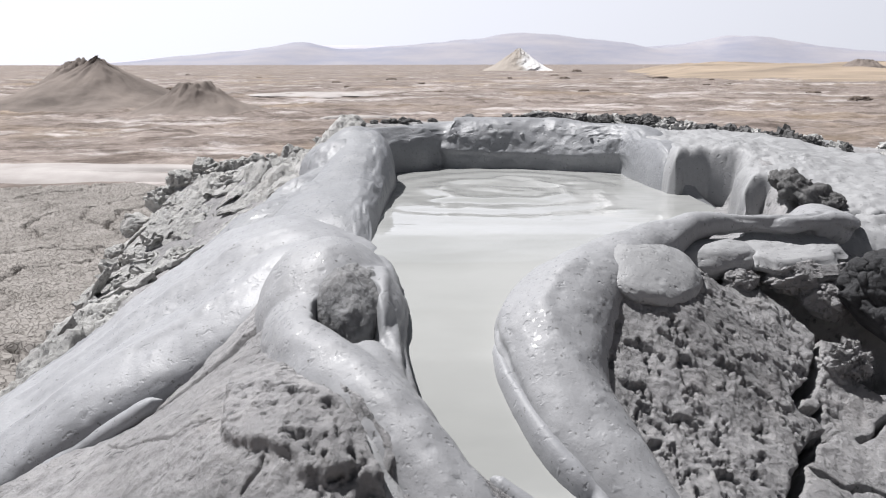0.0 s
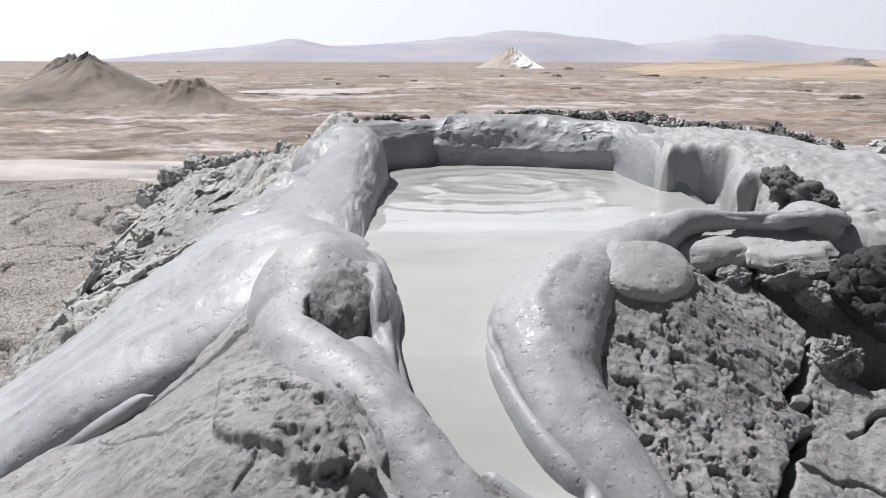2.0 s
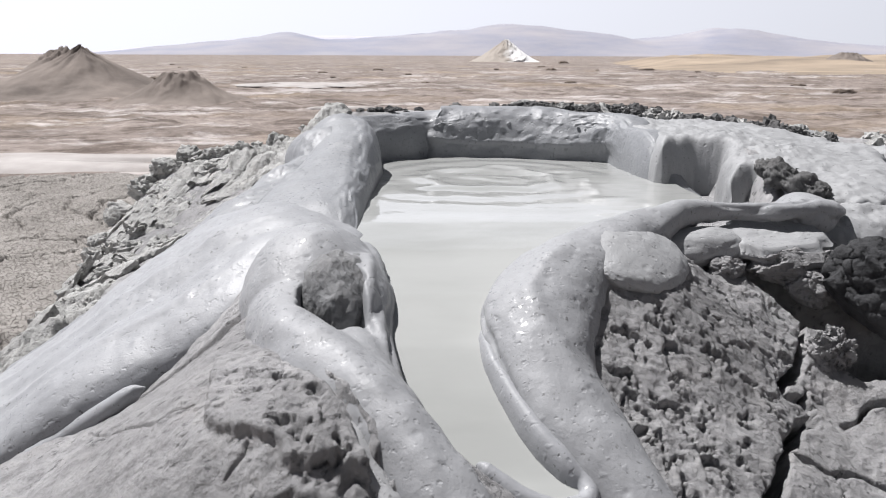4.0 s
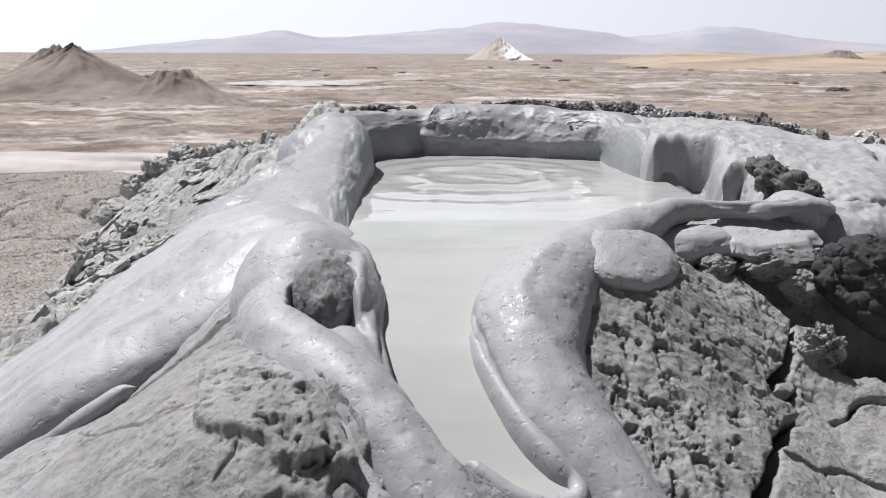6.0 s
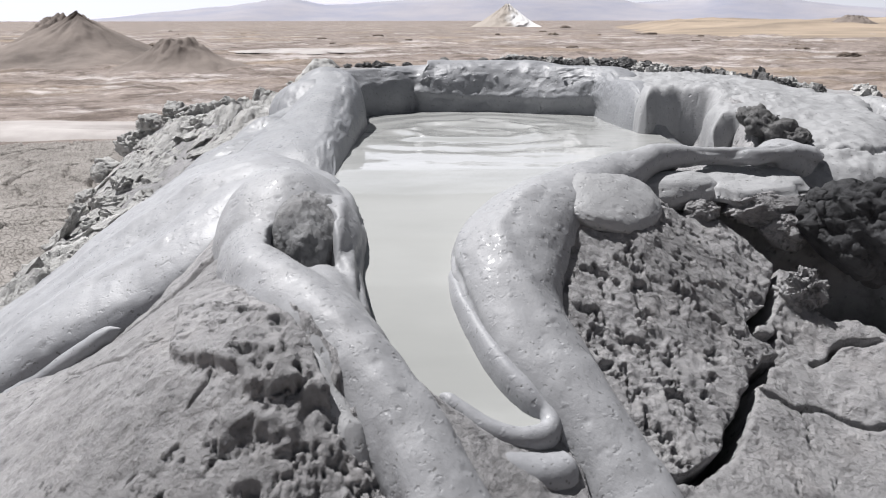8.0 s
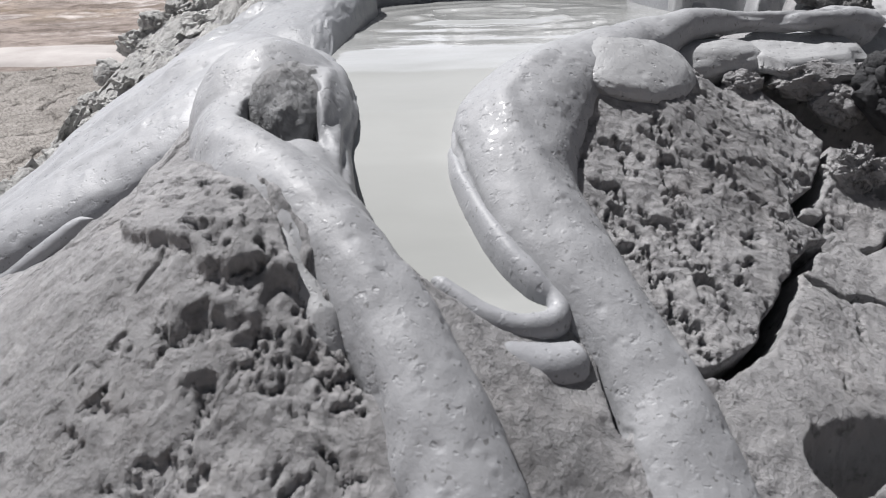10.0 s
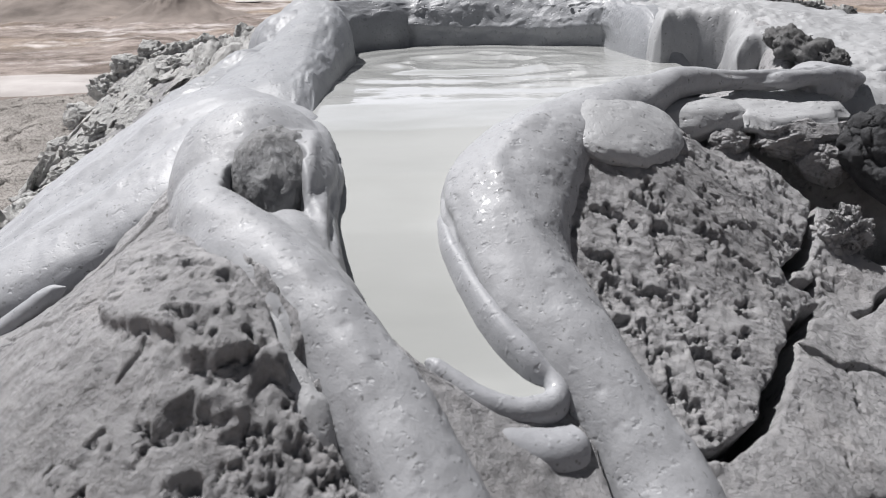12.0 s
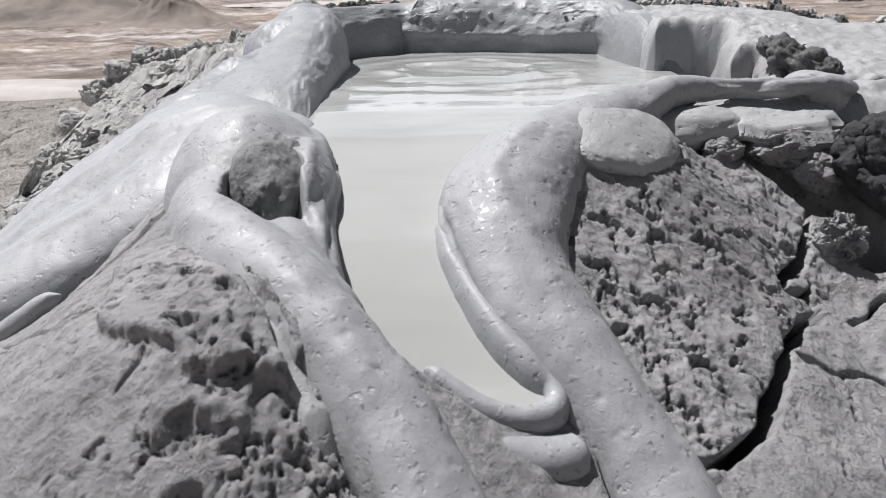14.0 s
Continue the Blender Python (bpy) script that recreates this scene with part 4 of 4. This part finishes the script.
bx, by = np.meshgrid(np.concatenate([np.arange(0.4, 0.78, 0.0034), np.arange(0.78, 1.4, 0.007)]), np.concatenate([np.arange(1.18, 1.82, 0.0034), np.arange(1.82, 2.5, 0.006)]))
edge = -shore(bx + 0.008 * fbm(bx, by, 12, 3, 0.5, 151), by + 0.008 * fbm(bx, by, 12, 3, 0.5, 152), BANK_EDGE)
brow = np.interp(by, [1.2, 1.28, 1.36, 1.45, 1.55, 1.65, 1.75, 1.95, 2.2, 2.4], [-0.022, -0.002, 0.018, 0.04, 0.06, 0.076, 0.094, 0.1, 0.1, 0.09])
brow = brow - 0.035 * smooth01((bx - 0.72) / 0.3) - 0.06 * smooth01((bx - 1.0) / 0.3) + 0.012 * fbm(bx, by, 5.0, 3, 0.5, 153) + 0.0018 * fbm(bx, by, 26.0, 4, 0.5, 154) + 0.0009 * fbm(bx, by, 90.0, 3, 0.6, 150)
# the bank has cracked across and dropped in steps towards its outer side
split = line_distance(bx + 0.02 * fbm(bx, by, 14, 3, 0.6, 155), by + 0.02 * fbm(bx, by, 14, 3, 0.6, 156), [(1.05, 2.05), (0.98, 1.9), (1.0, 1.75), (0.95, 1.62), (0.98, 1.48), (1.05, 1.4)])
brow = brow - 0.05 * smooth01((0.014 - split) / 0.01) - 0.02 * smooth01((0.05 - split) / 0.05)
split = line_distance(bx + 0.012 * fbm(bx, by, 18, 3, 0.6, 157), by + 0.012 * fbm(bx, by, 18, 3, 0.6, 158), [(0.66, 1.36), (0.74, 1.34), (0.82, 1.36), (0.93, 1.42)])
brow = brow - 0.02 * smooth01((0.006 - split) / 0.005)
round_ = np.clip(edge / 0.045, 0, 1)
bz = -0.07 + (brow + 0.07) * (1 - (1 - round_) ** 2.6) ** 0.5 + 0.002 * fbm(bx, by * 0.6, 60.0, 3, 0.5, 159)
sculpt(grid_mesh("crest", bx, by, bz, BANK, keep=edge > -0.004, parent=bank), grain=((45.0, 0.0014),), dimples=(420, 0.006, 0.0026), seed=47)


# ---------------------------------------------------------------- clods, slabs and boulders
blob = tagged(lump("mud_blob", (0.274, 1.06, 0.003), (0.104, 0.07, 0.026), HALF, 0.04, 1.2, 6, 21, turn=0.05), "oval half-dry blob of grey mud lying on the crust", "mud blob")
blob.rotation_euler = Vector((0.25, -0.4, 1)).to_track_quat("Z", "Y").to_euler()
blob.rotation_euler.z += 0.35
sculpt(blob, grain=((14.0, 0.002), (60.0, 0.0004)), dimples=(50, 0.004, 0.0012), seed=22)
flat_slab = tagged(plate("mud_slab", (0.525, 1.205, 0.007), (0.105, 0.056, 0.026), HALF, 0.28, (0.0, 0.28), 22, 0.002, round_edge=0.5), "flat overhanging slab of smooth grey mud", "mud slab")
tagged(lump("mud_slab", (0.4, 1.185, -0.016), (0.09, 0.045, 0.032), HALF, 0.08, 1.5, 5, 27, turn=0.35), "smooth slab of half-dry mud under the strand", "mud slab")
for at, size, seed, turn in [((0.535, 1.165, -0.035), (0.075, 0.03, 0.026), 23, 0.25), ((0.56, 1.145, -0.062), (0.042, 0.028, 0.028), 24, 0.1), ((0.428, 1.142, -0.035), (0.032, 0.024, 0.018), 28, 0.5)]:
    tagged(sculpt(lump("mud_slab", at, size, DRY, 0.3, 2.0, 6, seed, turn=turn, chips=0.06), grain=((60.0, 0.003), (140.0, 0.001)), seed=seed), "broken crumbling chunk of dry grey mud", "mud slab")
boulder = tagged(lump("mud_boulder", (0.655, 1.1, -0.045), (0.09, 0.07, 0.07), SHADE_DAMP, 0.28, 2.2, 6, 24, chips=0.1), "large dark rough boulder of dried mud", "boulder")
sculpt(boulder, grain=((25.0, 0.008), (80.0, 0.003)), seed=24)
tagged(sculpt(lump("mud_boulder", (0.546, 1.052, -0.128), (0.03, 0.024, 0.034), DRY, 0.35, 2.5, 6, 25), grain=((30.0, 0.006), (90.0, 0.0018)), seed=25), "crumbly lump of dry mud at the crack", "boulder")
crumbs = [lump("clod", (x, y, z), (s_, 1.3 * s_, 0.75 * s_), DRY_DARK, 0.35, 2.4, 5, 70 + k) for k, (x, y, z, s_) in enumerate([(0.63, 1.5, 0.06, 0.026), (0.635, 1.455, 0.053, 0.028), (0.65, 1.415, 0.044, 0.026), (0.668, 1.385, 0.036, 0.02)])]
tagged(sculpt(melt("mud_clod", crumbs, DRY_DARK, None, 0.003, 1), grain=((60.0, 0.005), (140.0, 0.003)), dimples=(60, 0.005, 0.006), seed=71), "dark porous clod of mud on the bank", "clod")


def plates(x, y, scale, seed):
    """Height of broken plates and the distance from their joints."""
    jx, jy = x + 0.25 / scale * fbm(x, y, scale * 1.3, 2, 0.5, seed), y + 0.25 / scale * fbm(x, y, scale * 1.3, 2, 0.5, seed + 1)
    d1, d2 = cells(jx, jy, scale, seed)
    return fbm(x, y, scale * 0.6, 2, 0.5, seed + 4), smooth01((d2 - d1) / 0.16)


fx, fy = np.meshgrid(np.arange(-1.05, -0.2, 0.006), np.arange(1.25, 2.55, 0.007))
tall, joint = plates(fx, fy, 9.0, 91)
tall2, joint2 = plates(fx, fy, 24.0, 95)
fz = crust(fx, fy) + 0.006 + 0.03 * tall * joint - 0.022 * (1 - joint) + 0.013 * tall2 - 0.012 * (1 - joint2) + 0.005 * fbm(fx, fy, 60, 4, 0.6, 97)
edge = np.minimum(np.minimum(fx + 1.05, -0.2 - fx), np.minimum(fy - 1.25, 2.55 - fy))
fz -= 0.05 * smooth01((0.06 - edge) / 0.06)
flank = tagged(grid_mesh("flank_crust", fx, fy, fz, DRY_PALE), "pale broken crust of dried mud plates on the flank", "mud crust")
rng = random.Random(3)
for k in range(120):
    f = rng.random()
    x = -0.32 - 0.62 * f + rng.gauss(0, 0.03)
    y = 2.2 - 0.45 * f * rng.random() - 0.55 * rng.random() ** 1.5
    h0, hx, hy = (float(crust(np.array([x + dx]), np.array([y + dy]))[0]) for dx, dy in ((0, 0), (0.04, 0), (0, 0.04)))
    size = rng.uniform(0.02, 0.06)
    plate("plate", (x, y, h0 + rng.uniform(-0.006, 0.005)), (size * rng.uniform(1.0, 1.9), size, size * rng.uniform(0.2, 0.4)), DRY_PALE, 0.0,
          ((hx - h0) / 0.04 + rng.gauss(0, 0.07), (hy - h0) / 0.04 + rng.gauss(0, 0.07)), 200 + k, 0.007, flank, 0.06).data.shade_flat()
for k, (x, y, s_) in enumerate([(-0.7, 2.15, 0.05), (-0.75, 2.12, 0.05), (-0.64, 2.17, 0.045), (-0.8, 2.08, 0.055), (-0.96, 2.0, 0.06), (-0.88, 2.0, 0.06), (-0.49, 2.12, 0.04), (-0.72, 2.18, 0.04), (-0.83, 2.02, 0.045)]):
    z = float(crust(np.array([x]), np.array([y]))[0])
    lump("clump", (x, y, z + 0.25 * s_), (0.8 * s_, 0.7 * s_, s_ * 0.6), DRY_PALE, 0.36, 3.0, 5, 60 + k, parent=flank, chips=0.1)

rng = random.Random(7)
kinds = [lump("mud_clod", (0, 0, -30), (0.02, 0.018, 0.012 + 0.003 * (k % 3)), (DRY_DARK, DRY_PALE)[k % 2], 0.55, 2.4, 3, 40 + k) for k in range(8)]
for k in kinds:
    k.data.shade_flat()
    scene.collection.objects.unlink(k)


def scatter(n, line, spread, sizes, pick, label, group, sink=0.35):
    for _ in range(n):
        t = rng.random() * (len(line) - 1)
        i = min(int(t), len(line) - 2)
        f = t - i
        x = line[i][0] * (1 - f) + line[i + 1][0] * f + rng.gauss(0, spread)
        y = line[i][1] * (1 - f) + line[i + 1][1] * f + rng.gauss(0, spread)
        src = kinds[rng.choice(pick)]
        ob = new("mud_clod", src.data)
        sc = rng.uniform(*sizes)
        ob.scale = (sc * rng.uniform(0.8, 1.5), sc, sc * rng.uniform(0.7, 1.2))
        ob.rotation_euler = (rng.uniform(-0.4, 0.4), rng.uniform(-0.4, 0.4), rng.uniform(0, 6.3))
        ob.location = (x, y, float(crust(np.array([x]), np.array([y]))[0]) + 0.012 * sc * (1 - sink))
        tagged(ob, label, "clod", group)


scatter(210, [(0.22, 2.4), (0.45, 2.38), (0.7, 2.28), (0.95, 2.15)], 0.045, (0.35, 1.2), (0, 2, 4, 6, 1), "small dark clod of mud on the rim", "dark clods on the far rim")
scatter(26, [(-0.2, 2.36), (-0.05, 2.42)], 0.025, (0.25, 0.7), (0, 2, 4, 6), "small dark clod of mud on the rim", "dark clods on the far rim")
scatter(26, [(0.95, 2.15), (1.15, 2.0), (1.2, 1.85)], 0.05, (0.6, 1.8), (0, 1, 2, 3), "crumbling clod of dry mud", "clods on the flank")
scatter(45, [(-0.33, 2.2), (-0.5, 2.15), (-0.7, 2.1), (-0.72, 1.8), (-0.72, 1.5)], 0.07, (0.4, 1.3), (1, 3, 5, 7), "pale crumbling clod of dry mud", "clods on the flank")

# ---------------------------------------------------------------- the plain and the distance
ang = np.radians(np.concatenate([np.linspace(-180, -46, 30), np.linspace(-44, 44, 330), np.linspace(46, 180, 30)]))
rad = np.concatenate([[0.01, 2.0], np.geomspace(5.0, 4700, 260)])
R, A = np.meshgrid(rad, ang)
gX, gY = R * np.sin(A) + 0.1, R * np.cos(A) + 1.6
low = smooth01((R - 21) / 8)
gZ = GROUND + low * smooth01((400 - R) / 300) * (0.12 * fbm(gX, gY, 0.1, 3, 0.5, 61) + 0.16 * np.abs(fbm(gX, gY, 0.45, 3, 0.55, 65)) - 0.06)
tagged(grid_mesh("ground", gX, gY, gZ, PLAIN), "brown scrubby plain with white salt patches", "ground", kind="structure")


def cone_hill(name, cx, cy, height, base, top, mat, label, seed, ragged=0.0, hollow=1.7):
    """A mud cone with hollow skirts running out into the plain and a broken top."""
    n, m = 120, 60
    a = np.linspace(0, 2 * np.pi, n + 1)
    q = np.linspace(1, 0, m)
    Aa, Q = np.meshgrid(a, q)
    ca, sa = np.cos(Aa), np.sin(Aa)
    gully = fbm(ca * 1.3 + seed, sa * 1.3 + Q * 1.6, 2.0, 4, 0.5, seed)
    r = base * Q * (1 + 0.09 * gully * smooth01(Q * 3))
    flat = top / base
    z = height * (1 - np.clip((Q - flat) / (1 - flat), 0, 1)) ** hollow
    z = z * (1 + 0.05 * gully) + ragged * height * fbm(r * ca + seed, r * sa, 2.2, 4, 0.6, seed + 5) * smooth01((z / height - 0.55) / 0.3)
    z = z - 0.25 * ragged * height * smooth01((flat * 0.7 - Q) / (flat * 0.5))
    return tagged(grid_mesh(name, cx + r * ca, cy + r * sa, GROUND - 0.1 + z, mat), label, "mud volcano")


cone_hill("mud_cone", -23.8, 56.5, 3.3, 10.5, 0.12, CONE, "large brown mud cone with a pointed crest", 71, 0.02, 2.0)
cone_hill("mud_cone", -25.3, 57.8, 3.05, 7.5, 1.2, CONE, "brown shoulder cone with a ragged crater edge", 72, 0.05, 1.8)
cone_hill("mud_cone", -14.8, 48.5, 1.75, 5.8, 0.95, CONE, "small brown mud cone with a dark broken top", 73, 0.07, 2.5)
cone_hill("white_mud_cone", 32.5, 350, 9.0, 15.0, 0.9, ASH, "steep cone streaked with white dried mud", 74, 0.03, 1.3)
cone_hill("mud_cone", 103.0, 200, 3.6, 9.0, 2.0, CONE, "low dark mound at the end of the straw rise", 75, 0.04, 1.0)


def range_of_hills(name, peaks, near, deep, mat, label, seed):
    """peaks: sideways, height, half width in metres."""
    x = np.linspace(-5200, 5200, 420)
    v = np.linspace(0, 1, 30)
    Xh, V = np.meshgrid(x, v)
    crest = sum(h * np.exp(-((Xh - c) / w) ** 2) for c, h, w in peaks)
    crest = crest * (1 + 0.06 * fbm(Xh, V * 600, 0.004, 4, 0.5, seed))
    Zh = GROUND - 2 + crest * np.sin(np.pi * np.clip(V, 0, 1)) * (1 + 0.12 * fbm(Xh, V * 900, 0.003, 4, 0.5, seed + 3))
    return tagged(grid_mesh(name, Xh, near + deep * V, Zh, mat), label, "hills", kind="structure")


range_of_hills("backdrop_hills", [(-630, 44, 150), (-900, 35, 350), (300, 90, 950), (450, 25, 350), (1280, 75, 300), (1900, 45, 500)], 3000, 900, HILL, "brown hills coloured pale lavender for haze", 81)
range_of_hills("backdrop_hills", [(-1000, 45, 600), (-300, 45, 800), (900, 60, 1500), (2800, 40, 900)], 3900, 600, HILL_FAR, "faint hills on the horizon, coloured blue for haze", 83)
sx, sy = np.meshgrid(np.arange(28, 330, 1.6), np.arange(105, 330, 1.6))
across = smooth01((sx - sy * 0.2 - 4 - 6 * fbm(sx, sy, 0.03, 3, 0.5, 86)) / 30)
sz = GROUND - 0.35 + across * (0.5 * smooth01((sy - 118 - 9 * fbm(sx, sy * 0, 0.04, 3, 0.5, 87)) / 16) + 3.0 * smooth01((sy - 150) / 70) * (0.75 + 0.35 * fbm(sx, sy, 0.035, 4, 0.55, 88)))
tagged(grid_mesh("straw_rise", sx, sy, sz, STRAW), "low uneven straw coloured rise on the plain", "rise", kind="structure")


# grey cracked flow on the plain beside the mound, and the salt pans
lx, ly = np.meshgrid(np.arange(-16, -1.5, 0.045), np.arange(4.0, 20.0, 0.045))
border = 18.0 + 0.7 * fbm(lx, ly * 0, 0.25, 3, 0.5, 101) + 0.25 * smooth01((lx + 9.5) / 2)
wx_, wy_ = lx + 0.16 * fbm(lx, ly, 1.6, 3, 0.5, 103), ly + 0.16 * fbm(lx, ly, 1.6, 3, 0.5, 104)
d1, d2 = cells(wx_, wy_ * 0.7, 8.0, 105)
e1, e2 = cells(wx_ + 0.5 * fbm(lx, ly, 0.5, 2, 0.5, 106), wy_ * 0.45, 0.8, 107)
lz = GROUND + 0.16 + 0.07 * fbm(lx, ly, 0.4, 3, 0.5, 108) - 0.035 * smooth01((0.14 - (d2 - d1)) / 0.12) - 0.16 * smooth01((0.045 - (e2 - e1)) / 0.03) + 0.018 * fbm(lx, ly, 5.0, 3, 0.6, 109)
lz -= 0.5 * smooth01((ly - border + 0.3) / 0.5)
tagged(grid_mesh("dried_mud_flow", lx, ly, lz, GULLY), "grey dried mud flow covered with cracks on the plain", "mud flow")


def salt_pan(cx, cy, rx, ry, seed):
    a = np.linspace(0, 2 * np.pi, 97)
    t = np.linspace(0.0, 1, 12)
    Aa, T = np.meshgrid(a, t)
    r = T * (1 + 0.35 * fbm(np.cos(Aa) * 1.5 + seed, np.sin(Aa) * 1.5, 1.3, 4, 0.6, seed))
    z = GROUND + 0.14 - 0.16 * T ** 6
    return tagged(grid_mesh("salt_pan", cx + rx * r * np.cos(Aa), cy + ry * r * np.sin(Aa), z, SALT), "white flat of dried salt on the brown plain", "salt pan")


salt_pan(-14.0, 20.6, 9.0, 1.9, 111)
salt_pan(-11.5, 76.0, 5.5, 5.0, 112)
salt_pan(-4.5, 42.2, 1.6, 0.7, 113)


# low brown hummocks with dry scrub on the plain
hummocks = [lump("scrub_hummock", (0, 0, -30), (1.0, 0.8, 0.6), SHRUB, 0.3, 2.2, 4, 90 + k) for k in range(5)]
for k in hummocks:
    scene.collection.objects.unlink(k)
rng = random.Random(33)
for k in range(46):
    d = 62 * (5.0 ** rng.random())
    ang_ = radians(rng.uniform(-32, 32))
    ob = new("scrub_hummock", hummocks[k % 5].data)
    s_ = rng.uniform(0.12, 0.34) * (1 + d / 130)
    ob.scale = (s_ * rng.uniform(1.2, 2.4), s_, s_ * rng.uniform(0.7, 1.2))
    ob.location = (d * math.sin(ang_), d * math.cos(ang_), GROUND + 0.02)
    tagged(ob, "low brown hummock of dry scrub on the plain", "shrub", "scrub hummocks on the plain")
